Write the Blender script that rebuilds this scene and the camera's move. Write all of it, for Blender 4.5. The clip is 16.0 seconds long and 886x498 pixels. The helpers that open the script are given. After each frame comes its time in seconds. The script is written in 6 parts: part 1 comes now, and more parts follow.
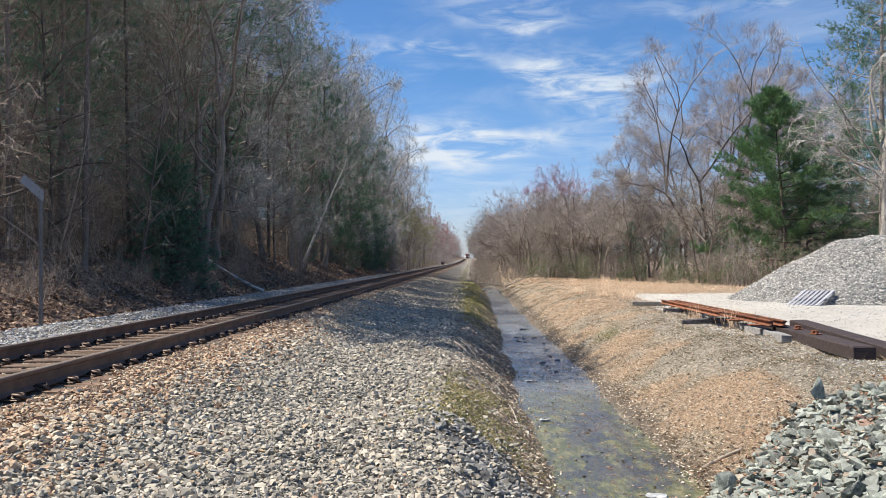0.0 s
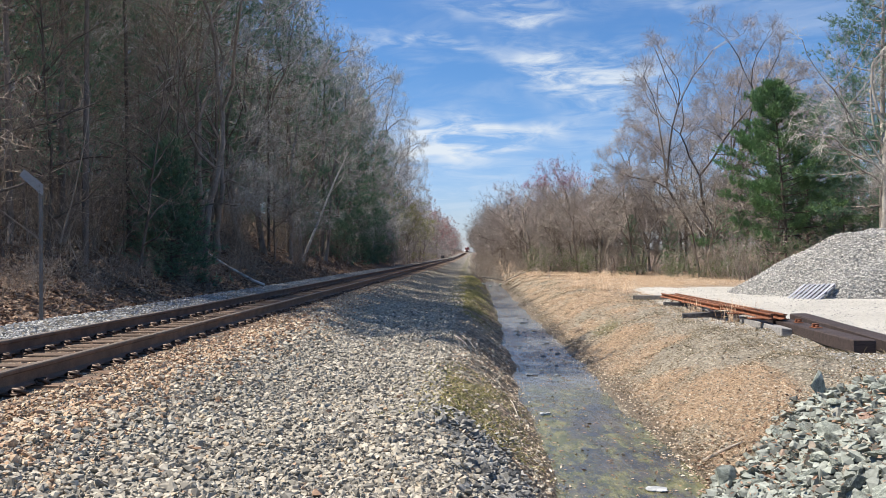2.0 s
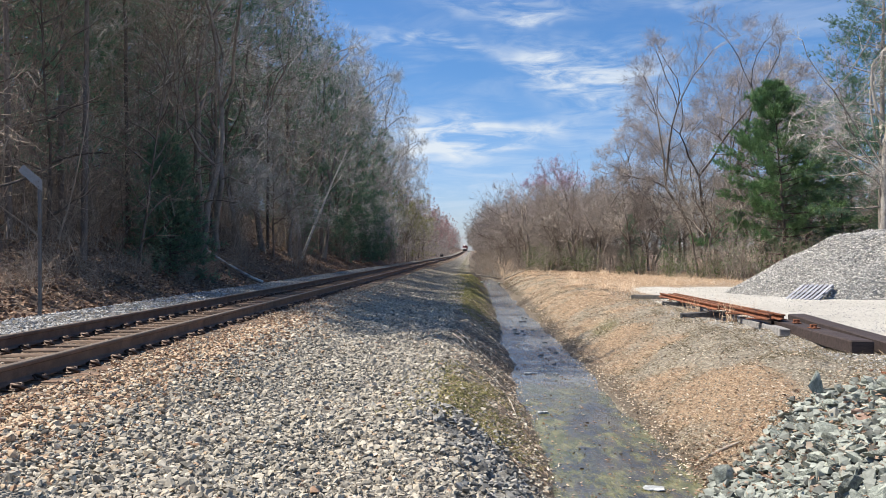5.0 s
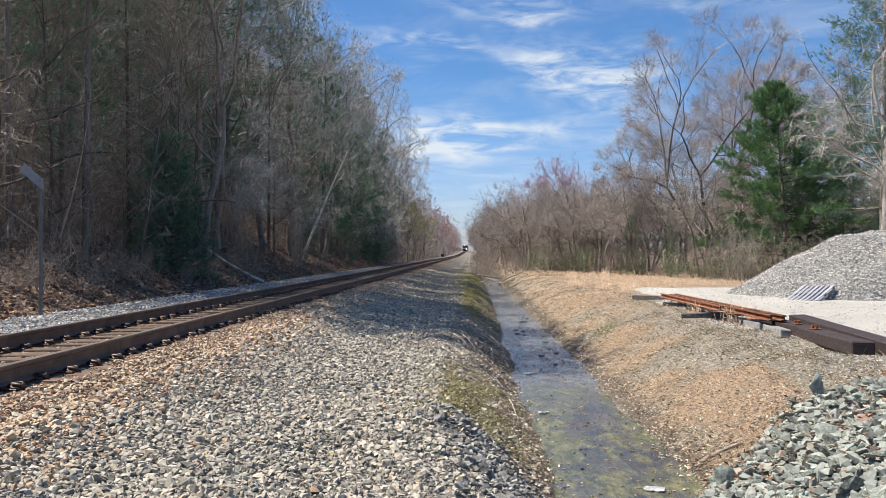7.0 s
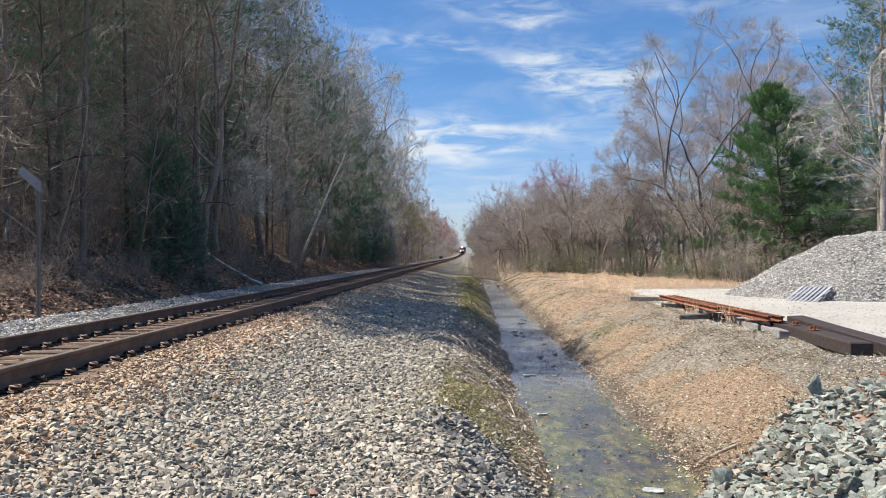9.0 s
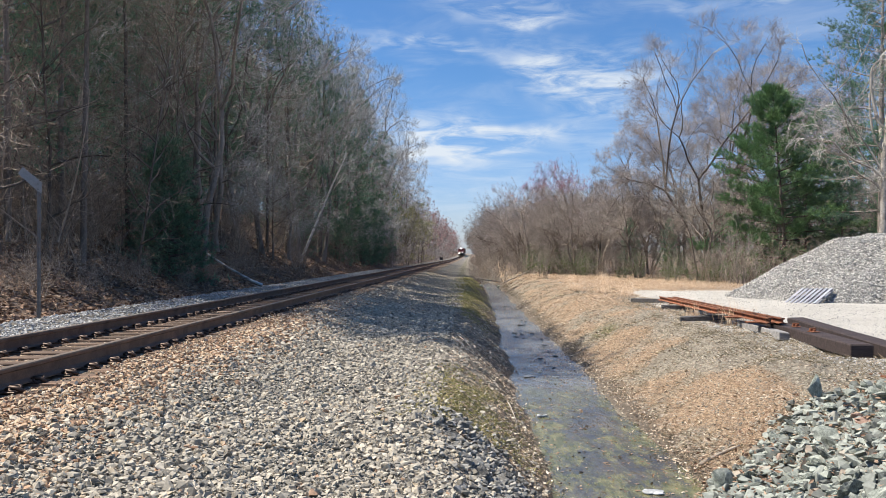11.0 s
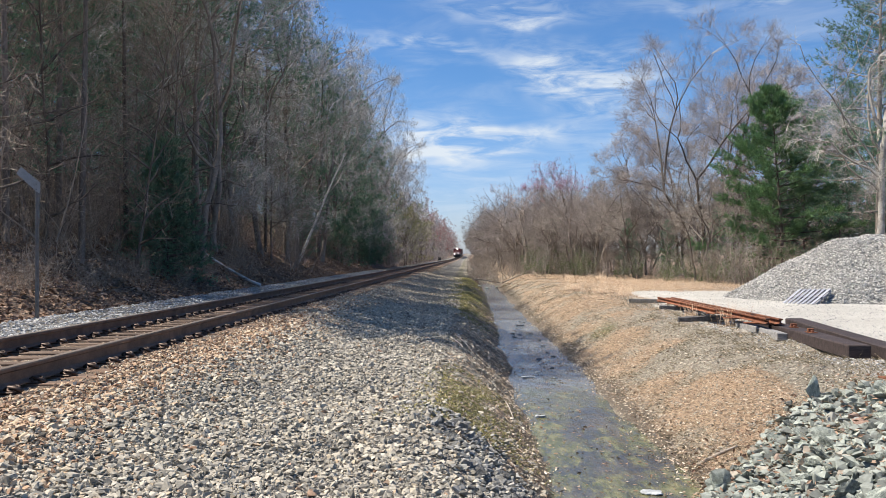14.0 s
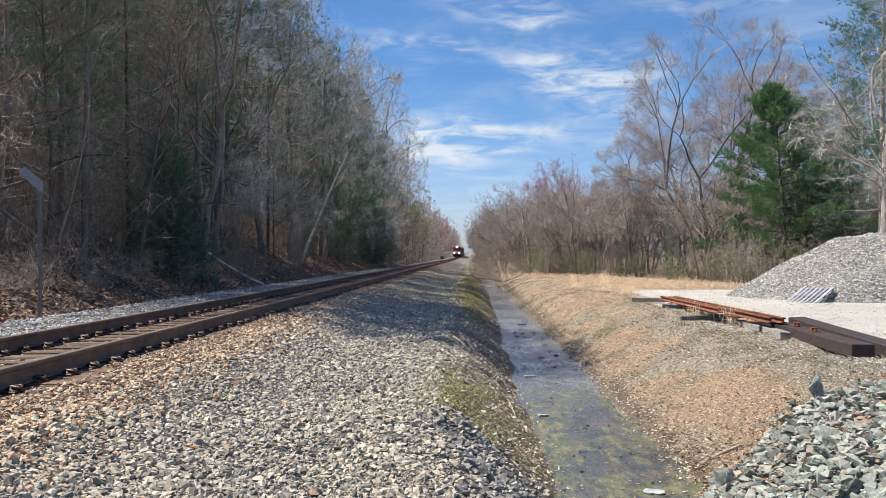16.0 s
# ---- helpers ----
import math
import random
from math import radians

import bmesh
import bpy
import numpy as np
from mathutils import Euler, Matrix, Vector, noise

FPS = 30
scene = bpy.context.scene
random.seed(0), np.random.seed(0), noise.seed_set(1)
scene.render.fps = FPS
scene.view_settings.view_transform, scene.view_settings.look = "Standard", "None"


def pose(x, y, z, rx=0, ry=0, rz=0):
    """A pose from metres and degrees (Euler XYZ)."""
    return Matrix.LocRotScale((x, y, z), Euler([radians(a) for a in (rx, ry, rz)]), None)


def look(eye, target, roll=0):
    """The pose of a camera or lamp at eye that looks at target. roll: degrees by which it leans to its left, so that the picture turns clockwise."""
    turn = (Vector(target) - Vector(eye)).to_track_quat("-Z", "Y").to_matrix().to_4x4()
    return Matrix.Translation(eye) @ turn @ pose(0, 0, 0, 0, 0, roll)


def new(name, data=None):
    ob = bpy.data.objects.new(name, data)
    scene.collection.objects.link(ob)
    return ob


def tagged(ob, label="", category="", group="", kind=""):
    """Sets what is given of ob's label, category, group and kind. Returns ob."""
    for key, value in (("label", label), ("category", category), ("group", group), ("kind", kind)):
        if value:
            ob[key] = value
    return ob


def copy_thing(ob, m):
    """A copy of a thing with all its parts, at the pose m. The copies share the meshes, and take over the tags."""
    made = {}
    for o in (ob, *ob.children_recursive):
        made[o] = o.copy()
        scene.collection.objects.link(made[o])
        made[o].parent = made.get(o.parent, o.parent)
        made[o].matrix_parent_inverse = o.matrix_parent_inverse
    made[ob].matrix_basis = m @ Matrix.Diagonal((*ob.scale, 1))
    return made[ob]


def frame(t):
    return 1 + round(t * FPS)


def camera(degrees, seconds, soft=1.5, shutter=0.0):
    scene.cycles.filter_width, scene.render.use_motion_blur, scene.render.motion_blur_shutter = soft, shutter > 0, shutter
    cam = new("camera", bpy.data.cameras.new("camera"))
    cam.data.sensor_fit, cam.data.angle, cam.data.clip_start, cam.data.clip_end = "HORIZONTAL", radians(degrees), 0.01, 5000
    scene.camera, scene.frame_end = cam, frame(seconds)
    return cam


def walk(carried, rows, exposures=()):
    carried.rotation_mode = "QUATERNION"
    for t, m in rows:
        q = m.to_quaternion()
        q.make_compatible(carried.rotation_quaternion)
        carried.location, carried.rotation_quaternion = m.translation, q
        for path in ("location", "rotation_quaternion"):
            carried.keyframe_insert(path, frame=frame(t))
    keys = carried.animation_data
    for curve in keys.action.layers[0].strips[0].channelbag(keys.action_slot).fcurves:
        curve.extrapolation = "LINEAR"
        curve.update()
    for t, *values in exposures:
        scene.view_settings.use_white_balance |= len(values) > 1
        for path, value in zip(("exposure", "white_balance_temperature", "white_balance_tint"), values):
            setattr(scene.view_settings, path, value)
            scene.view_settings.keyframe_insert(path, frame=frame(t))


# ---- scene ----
cam = camera(56.0, 16.0, soft=0.5)
walk(cam, [
    (0.0, pose(-0.0009, -0.0092, 1.6045, 90.8143, 0.4390, 1.8046)),
    (0.5, pose(-0.0011, -0.0124, 1.5994, 90.7730, -0.0043, 1.6049)),
    (1.0, pose(0.0005, -0.0075, 1.6004, 90.5456, 0.3088, 1.6408)),
    (1.5, pose(0.0024, 0.0013, 1.6017, 90.3216, 0.6713, 1.8049)),
    (2.0, pose(0.0011, -0.0020, 1.6041, 90.3945, 0.5008, 1.8256)),
    (2.5, pose(0.0020, -0.0060, 1.6019, 90.3654, 0.3323, 1.8048)),
    (3.0, pose(-0.0002, -0.0031, 1.6024, 90.2032, 0.2991, 1.7749)),
    (3.5, pose(0.0013, -0.0056, 1.6007, 90.2220, 0.4079, 1.7460)),
    (4.0, pose(0.0003, -0.0058, 1.6029, 90.2499, 0.3188, 1.7330)),
    (6.5, pose(-0.0027, -0.0028, 1.6023, 90.2821, 0.0126, 1.7986)),
    (7.0, pose(-0.0018, -0.0024, 1.6025, 90.2803, 0.0080, 1.8049)),
    (7.5, pose(-0.0019, -0.0084, 1.5984, 90.3324, 0.0609, 1.8183)),
    (8.0, pose(-0.0025, -0.0052, 1.6027, 90.3980, 0.0088, 1.7402)),
    (8.5, pose(-0.0028, -0.0061, 1.6020, 90.4639, -0.0144, 1.6028)),
    (9.0, pose(-0.0017, -0.0035, 1.6005, 90.4122, 0.1315, 1.6857)),
    (11.5, pose(-0.0003, -0.0017, 1.5993, 90.5126, -0.0003, 1.6813)),
    (12.0, pose(-0.0025, -0.0079, 1.6029, 90.4629, -0.0239, 1.6406)),
    (12.5, pose(0.0000, -0.0000, 1.6000, 90.4664, -0.0000, 1.6321)),
    (13.0, pose(0.0005, -0.0032, 1.6004, 90.5131, -0.0201, 1.6296)),
    (13.5, pose(-0.0000, -0.0045, 1.6007, 90.5442, -0.0365, 1.6309)),
    (14.0, pose(-0.0015, -0.0109, 1.6028, 90.5194, -0.0092, 1.5973)),
    (14.5, pose(-0.0030, -0.0043, 1.6008, 90.4662, 0.0014, 1.6077)),
    (15.0, pose(-0.0016, -0.0061, 1.5988, 90.4491, 0.0707, 1.6983)),
    (15.5, pose(-0.0023, -0.0068, 1.6026, 90.4462, 0.0616, 1.7638)),
    (16.0, pose(-0.0030, -0.0024, 1.6036, 90.4457, 0.0340, 1.7585)),
])

# ---- light ----
SUN_ELEV, SUN_AZ = 58.0, -84.0            # degrees; azimuth clockwise from +y
scene.view_settings.exposure = 0.68


def sun_way(elev, az):
    e, a = radians(elev), radians(az)
    return Vector((math.sin(a) * math.cos(e), math.cos(a) * math.cos(e), math.sin(e)))


sun = new("sun", bpy.data.lights.new("sun", "SUN"))
sun.data.energy, sun.data.angle, sun.data.color = 5.0, radians(0.53), (1.0, 0.92, 0.80)
sun.matrix_world = look(sun_way(SUN_ELEV, SUN_AZ) * 200, (0, 0, 0))


class Nodes:
    """Short hand for building node trees."""

    def __init__(self, tree):
        self.tree = tree
        tree.nodes.clear()

    def add(self, kind, **inputs):
        n = self.tree.nodes.new(kind)
        for key, value in inputs.items():
            self.put(n, key, value)
        return n

    def put(self, n, key, value):
        key = int(key[1:]) if key[0] == "i" and key[1:].isdigit() else key.replace("_", " ")
        s = n.inputs[key]
        if isinstance(value, bpy.types.NodeSocket):
            self.tree.links.new(value, s)
        elif isinstance(value, bpy.types.Node):
            self.tree.links.new(value.outputs[0], s)
        else:
            s.default_value = value

    def math(self, op, a, b=0.0, clamp=False):
        n = self.add("ShaderNodeMath", i0=a, i1=b)
        n.operation, n.use_clamp = op, clamp
        return n.outputs[0]

    def mix(self, fac, a, b, blend="MIX"):
        n = self.add("ShaderNodeMix")
        n.data_type, n.blend_type = "RGBA", blend
        self.put(n, "i0", fac)
        for k, v in (("i6", a), ("i7", b)):
            self.put(n, k, (*v, 1.0) if isinstance(v, tuple) and len(v) == 3 else v)
        return n.outputs[2]

    def noise(self, scale, detail=4.0, rough=0.55, vector=None, distortion=0.0):
        n = self.add("ShaderNodeTexNoise", Scale=scale, Detail=detail, Roughness=rough, Distortion=distortion)
        if vector is not None:
            self.put(n, "Vector", vector)
        return n.outputs[0]

    def ramp(self, fac, *stops):
        n = self.add("ShaderNodeValToRGB", Fac=fac)
        e = n.color_ramp.elements
        while len(e) < len(stops):
            e.new(0.5)
        for el, (at, c) in zip(e, stops):
            el.position, el.color = at, (*c, 1.0) if len(c) == 3 else c
        return n.outputs[0]

    def step(self, value, lo, hi):
        n = self.add("ShaderNodeMapRange", Value=value, From_Min=lo, From_Max=hi)
        n.interpolation_type = "SMOOTHSTEP"
        return n.outputs[0]


# sky with thin cirrus streaks
world = bpy.data.worlds.new("sky")
scene.world = world
world.use_nodes = True
n = Nodes(world.node_tree)
sky = n.add("ShaderNodeTexSky")
sky.sky_type, sky.sun_disc = "NISHITA", False
sky.sun_elevation, sky.sun_rotation = radians(SUN_ELEV), radians(SUN_AZ)
sky.air_density, sky.dust_density, sky.ozone_density = 1.0, 0.6, 2.2
way = n.add("ShaderNodeTexCoord").outputs["Generated"]
sep = n.add("ShaderNodeSeparateXYZ", Vector=way)
up = n.math("MAXIMUM", sep.outputs[2], 0.04)
cx, cy = n.math("DIVIDE", sep.outputs[0], up), n.math("DIVIDE", sep.outputs[1], up)
plane = n.add("ShaderNodeCombineXYZ", X=cx, Y=cy, Z=0.0).outputs[0]
# az = x / y, el = z / y of a direction: the slope seen straight ahead
front = n.math("MAXIMUM", sep.outputs[1], 0.05)
az, el = n.math("DIVIDE", sep.outputs[0], front), n.math("DIVIDE", sep.outputs[2], front)
wob = n.noise(9.0, 3.0, 0.6, way)
wob2 = n.math("MULTIPLY", n.math("SUBTRACT", wob, 0.5), 0.10)
cover = None
# streaks: centre (az, el), half length, half width, lean in degrees, weight
for a0, e0, la, lw, lean, weight in (
        (-0.045, 0.140, 0.095, 0.034, -4, 1.3), (0.055, 0.152, 0.080, 0.018, 10, 1.0), (0.175, 0.147, 0.06, 0.009, 12, 0.5),
        (0.085, 0.238, 0.040, 0.018, -14, 0.8), (0.150, 0.205, 0.075, 0.022, -20, 1.0), (0.200, 0.225, 0.050, 0.030, -4, 0.8),
        (0.075, 0.283, 0.050, 0.010, 4, 0.8), (-0.060, 0.258, 0.095, 0.010, -10, 0.8), (0.045, 0.305, 0.075, 0.018, 0, 0.75),
        (0.24, 0.305, 0.06, 0.010, 4, 0.5), (0.39, 0.312, 0.07, 0.012, 6, 0.75), (0.00, 0.070, 0.10, 0.03, 2, 0.4)):
    c, s = math.cos(radians(lean)), math.sin(radians(lean))
    da, de = n.math("SUBTRACT", az, a0), n.math("ADD", n.math("SUBTRACT", el, e0), wob2)
    p = n.math("ADD", n.math("MULTIPLY", da, c / la), n.math("MULTIPLY", de, s / la))
    q = n.math("ADD", n.math("MULTIPLY", da, -s / lw), n.math("MULTIPLY", de, c / lw))
    r2 = n.math("ADD", n.math("MULTIPLY", p, p), n.math("MULTIPLY", q, q))
    g = n.math("MULTIPLY", n.math("POWER", 2.718, n.math("MULTIPLY", r2, -1.0)), weight)
    cover = g if cover is None else n.math("ADD", cover, g)
mapped = n.add("ShaderNodeMapping", Vector=way, Scale=(5.0, 5.0, 22.0), Rotation=(0.0, 0.15, 0.0)).outputs[0]
fine = n.noise(2.6, 8.0, 0.62, mapped, 0.7)
cloud = n.math("MULTIPLY", cover, n.step(fine, 0.30, 0.72), True)
high = n.math("MULTIPLY", n.step(n.noise(0.9, 6.0, 0.6, plane, 0.6), 0.46, 0.85), 0.42)
cloud = n.math("MAXIMUM", cloud, high)
bg_sky = n.add("ShaderNodeBackground", Color=n.mix(1.0, sky.outputs[0], n.mix(n.step(el, -0.02, 0.24), (1.0, 1.09, 1.48), (0.59, 0.93, 1.30)), "MULTIPLY"), Strength=0.066)
bg_cloud = n.add("ShaderNodeBackground", Color=(0.86, 0.93, 1.0, 1.0), Strength=0.58)
n.add("ShaderNodeOutputWorld", Surface=n.add("ShaderNodeMixShader", i0=n.math("MULTIPLY", cloud, 0.92), i1=bg_sky, i2=bg_cloud))


# ---- materials ----
def material(name, rough=0.85, metal=0.0):
    m = bpy.data.materials.new(name)
    m.use_nodes = True
    t = Nodes(m.node_tree)
    b = t.add("ShaderNodeBsdfPrincipled", Roughness=rough, Metallic=metal)
    t.add("ShaderNodeOutputMaterial", Surface=b)
    return m, t, b


def bumped(t, b, height, strength=0.4, distance=0.02):
    t.put(b, "Normal", t.add("ShaderNodeBump", Height=height, Strength=strength, Distance=distance))


def spot(t):
    """World-size coordinates of the thing."""
    return t.add("ShaderNodeTexCoord").outputs["Object"]


def surface(name, dark, light, scale=6.0, rough=0.85, metal=0.0, fine=60.0, bump=0.4, depth=0.01, vary=0.25, stretch=None, stain=None):
    """A worn surface: two colours mixed at a coarse and a fine scale, varied from thing to thing."""
    m, t, b = material(name, rough, metal)
    v = spot(t)
    if stretch:
        v = t.add("ShaderNodeMapping", Vector=v, Scale=stretch).outputs[0]
    coarse, grain = t.noise(scale, 4.0, 0.6, v), t.noise(fine, 3.0, 0.6, v)
    f = t.math("ADD", t.math("MULTIPLY", coarse, 0.6), t.math("MULTIPLY", grain, 0.4))
    c = t.mix(t.step(f, 0.34, 0.66), dark, light)
    if stain:
        c = t.mix(t.math("MULTIPLY", t.step(t.noise(scale * 0.6, 5.0, 0.65, v), 0.5, 0.66), 0.8), c, stain)
    rnd = t.add("ShaderNodeObjectInfo").outputs["Random"]
    c = t.mix(1.0, c, t.ramp(rnd, (0.0, (1 - vary,) * 3), (1.0, (1 + vary,) * 3)), "MULTIPLY")
    t.put(b, "Base_Color", c)
    t.put(b, "Roughness", t.math("ADD", rough - 0.08, t.math("MULTIPLY", grain, 0.16), True))
    bumped(t, b, f, bump, depth)
    return m


def pieces(name, stops, rough=0.85, fine=40.0, vary=0.0, thin=0.0):
    """Many loose pieces in one mesh, each with a colour of its own."""
    m, t, b = material(name, rough)
    rnd = t.add("ShaderNodeNewGeometry").outputs["Random Per Island"]
    if vary:
        rnd = t.math("FRACT", t.math("ADD", rnd, t.math("MULTIPLY", t.add("ShaderNodeObjectInfo").outputs["Random"], vary)))
    g = t.noise(fine, 3.0, 0.6, spot(t))
    c = t.mix(1.0, t.ramp(rnd, *stops), t.ramp(g, (0.25, (0.72,) * 3), (0.75, (1.25,) * 3)), "MULTIPLY")
    t.put(b, "Base_Color", c)
    bumped(t, b, g, 0.4, 0.006)
    if thin:
        out = [q for q in t.tree.nodes if q.bl_idname == "ShaderNodeOutputMaterial"][0]
        glow = t.add("ShaderNodeBsdfTranslucent", Color=c)
        t.put(out, "Surface", t.add("ShaderNodeMixShader", i0=thin, i1=b, i2=glow))
    return m


M = {}
M["bark"] = surface("grey_bark", (0.13, 0.11, 0.095), (0.34, 0.30, 0.265), 3.0, 0.9, fine=30, bump=0.7, depth=0.02, vary=0.3, stretch=(1, 1, 0.25))
M["bark_dark"] = surface("dark_bark", (0.09, 0.073, 0.06), (0.25, 0.205, 0.172), 3.0, 0.92, fine=30, bump=0.7, depth=0.02, vary=0.3, stretch=(1, 1, 0.25))
M["bark_pale"] = surface("pale_bark", (0.20, 0.18, 0.155), (0.44, 0.41, 0.365), 2.0, 0.85, fine=24, bump=0.5, depth=0.01, vary=0.15, stain=(0.12, 0.10, 0.09))
M["birch"] = surface("birch_bark", (0.5, 0.49, 0.46), (0.8, 0.79, 0.76), 3.0, 0.7, fine=20, bump=0.3, vary=0.1, stretch=(0.6, 0.6, 3.0), stain=(0.14, 0.12, 0.11))
M["twig_grey"] = pieces("grey_twigs", ((0.0, (0.22, 0.212, 0.20)), (0.5, (0.42, 0.405, 0.38)), (1.0, (0.66, 0.64, 0.605))), 0.85, 8, 1.0)
M["twig_brown"] = pieces("brown_twigs", ((0.0, (0.17, 0.135, 0.105)), (0.5, (0.30, 0.24, 0.19)), (1.0, (0.46, 0.385, 0.31))), 0.85, 8, 1.0)
M["twig_red"] = pieces("reddish_twigs", ((0.0, (0.20, 0.165, 0.148)), (0.5, (0.39, 0.335, 0.305)), (1.0, (0.57, 0.505, 0.465))), 0.85, 8, 1.0)
M["twig_tan"] = pieces("tan_twigs", ((0.0, (0.17, 0.142, 0.12)), (0.5, (0.32, 0.275, 0.235)), (1.0, (0.48, 0.43, 0.375))), 0.85, 8, 1.0)
M["twig_dim"] = pieces("dull_brown_twigs", ((0.0, (0.10, 0.084, 0.078)), (0.5, (0.185, 0.158, 0.148)), (1.0, (0.32, 0.28, 0.26))), 0.85, 8, 1.0)
M["twig_pale"] = pieces("bleached_twigs", ((0.0, (0.36, 0.33, 0.30)), (0.5, (0.52, 0.49, 0.45)), (1.0, (0.70, 0.67, 0.62))), 0.85, 8, 1.0)
M["twig_far"] = pieces("brown_grey_twigs", ((0.0, (0.20, 0.17, 0.155)), (0.5, (0.36, 0.315, 0.29)), (1.0, (0.54, 0.49, 0.46))), 0.85, 8)
M["wet_rock"] = surface("wet_dark_stone", (0.02, 0.02, 0.018), (0.07, 0.066, 0.06), 9.0, 0.35, fine=40, bump=0.5, vary=0.2)
M["bud_red"] = pieces("red_buds", ((0.0, (0.24, 0.055, 0.06)), (0.5, (0.40, 0.11, 0.11)), (1.0, (0.50, 0.21, 0.18))), 0.8, 8, 1.0)
M["blossom"] = pieces("magenta_blossom", ((0.0, (0.30, 0.05, 0.14)), (0.5, (0.50, 0.12, 0.27)), (1.0, (0.62, 0.26, 0.40))), 0.8, 8, 1.0)
M["bud_green"] = pieces("yellow_green_buds", ((0.0, (0.17, 0.18, 0.05)), (0.5, (0.30, 0.29, 0.09)), (1.0, (0.42, 0.39, 0.16))), 0.8, 8, 1.0)
M["leaf_green"] = pieces("fresh_green_leaves", ((0.0, (0.05, 0.10, 0.03)), (0.5, (0.095, 0.175, 0.045)), (1.0, (0.17, 0.26, 0.07))), 0.7, 8, 1.0, 0.4)
M["needle"] = pieces("pine_needles", ((0.0, (0.11, 0.205, 0.10)), (0.5, (0.20, 0.35, 0.16)), (1.0, (0.30, 0.46, 0.21))), 0.5, 8, 1.0, 0.4)
M["needle_dark"] = pieces("dark_pine_needles", ((0.0, (0.085, 0.175, 0.12)), (0.5, (0.16, 0.285, 0.18)), (1.0, (0.26, 0.395, 0.24))), 0.55, 8, 1.0, 0.4)
M["ballast"] = pieces("crushed_stone", ((0.0, (0.14, 0.128, 0.105)), (0.25, (0.275, 0.25, 0.205)), (0.6, (0.39, 0.35, 0.28)), (0.92, (0.53, 0.475, 0.38)), (0.98, (0.38, 0.30, 0.20)), (1.0, (0.42, 0.25, 0.16))), 0.85, 45)
M["ballast_rusty"] = pieces("rust_dusted_stone", ((0.0, (0.26, 0.155, 0.095)), (0.35, (0.43, 0.285, 0.18)), (0.7, (0.53, 0.41, 0.275)), (1.0, (0.55, 0.475, 0.37))), 0.88, 45)
M["ballast_pale"] = pieces("pale_crushed_stone", ((0.0, (0.22, 0.22, 0.22)), (0.4, (0.40, 0.39, 0.37)), (1.0, (0.60, 0.58, 0.54))), 0.85, 45)
M["riprap"] = surface("green_grey_rock", (0.12, 0.135, 0.118), (0.34, 0.37, 0.32), 7.0, 0.8, fine=55, bump=1.0, depth=0.03, vary=0.32, stain=(0.43, 0.45, 0.39))
M["riprap_dark"] = surface("dark_grey_rock", (0.105, 0.10, 0.088), (0.285, 0.27, 0.24), 5.0, 0.72, fine=40, bump=0.7, depth=0.02, vary=0.3, stain=(0.36, 0.36, 0.34))
M["riprap_rust"] = surface("rusty_brown_rock", (0.14, 0.085, 0.065), (0.30, 0.20, 0.15), 5.0, 0.8, fine=40, bump=0.7, depth=0.02, vary=0.2)
M["rubble"] = pieces("green_grey_rubble", ((0.0, (0.10, 0.105, 0.095)), (0.4, (0.24, 0.255, 0.225)), (0.93, (0.35, 0.375, 0.33)), (0.97, (0.33, 0.27, 0.21)), (1.0, (0.24, 0.16, 0.125))), 0.8, 30)
M["rubble_dark"] = pieces("dark_grey_rubble", ((0.0, (0.09, 0.09, 0.085)), (0.6, (0.23, 0.225, 0.21)), (1.0, (0.40, 0.38, 0.34))), 0.8, 30)
M["rail_side"] = surface("rusted_rail_steel", (0.115, 0.066, 0.043), (0.23, 0.135, 0.088), 4.0, 0.78, 0.0, fine=70, bump=0.25, depth=0.004, vary=0.05)
M["rail_top"] = surface("worn_rail_head", (0.13, 0.105, 0.088), (0.24, 0.19, 0.155), 3.0, 0.5, 0.4, fine=60, bump=0.1, depth=0.002, vary=0.05, stretch=(6, 0.4, 6))
M["clip"] = surface("oily_brown_steel", (0.045, 0.029, 0.022), (0.11, 0.07, 0.05), 8.0, 0.5, 0.5, fine=80, bump=0.3, depth=0.003, vary=0.2)
M["tie"] = surface("weathered_tie_wood", (0.07, 0.044, 0.031), (0.22, 0.15, 0.105), 3.0, 0.9, fine=26, bump=0.7, depth=0.012, vary=0.3, stretch=(0.5, 5.0, 5.0), stain=(0.17, 0.098, 0.062))
M["timber_dark"] = surface("creosoted_timber", (0.020, 0.013, 0.012), (0.060, 0.041, 0.038), 2.5, 0.75, fine=30, bump=0.5, depth=0.01, vary=0.12, stretch=(6, 0.6, 6))
M["timber_grey"] = surface("weathered_grey_timber", (0.15, 0.145, 0.14), (0.33, 0.32, 0.31), 2.5, 0.9, fine=24, bump=0.6, depth=0.01, vary=0.1, stretch=(6, 0.6, 6))
M["timber_soot"] = surface("old_dark_grey_timber", (0.035, 0.034, 0.036), (0.11, 0.105, 0.105), 2.5, 0.9, fine=24, bump=0.6, depth=0.01, vary=0.15, stretch=(6, 0.6, 6))
M["rust"] = surface("orange_rust", (0.12, 0.042, 0.020), (0.30, 0.115, 0.055), 5.0, 0.85, 0.1, fine=60, bump=0.5, depth=0.006, vary=0.15, stain=(0.05, 0.028, 0.022))
M["pallet"] = surface("faded_blue_grey_plank", (0.17, 0.18, 0.21), (0.36, 0.37, 0.41), 3.0, 0.85, fine=28, bump=0.5, depth=0.006, vary=0.25, stretch=(0.6, 6, 6))
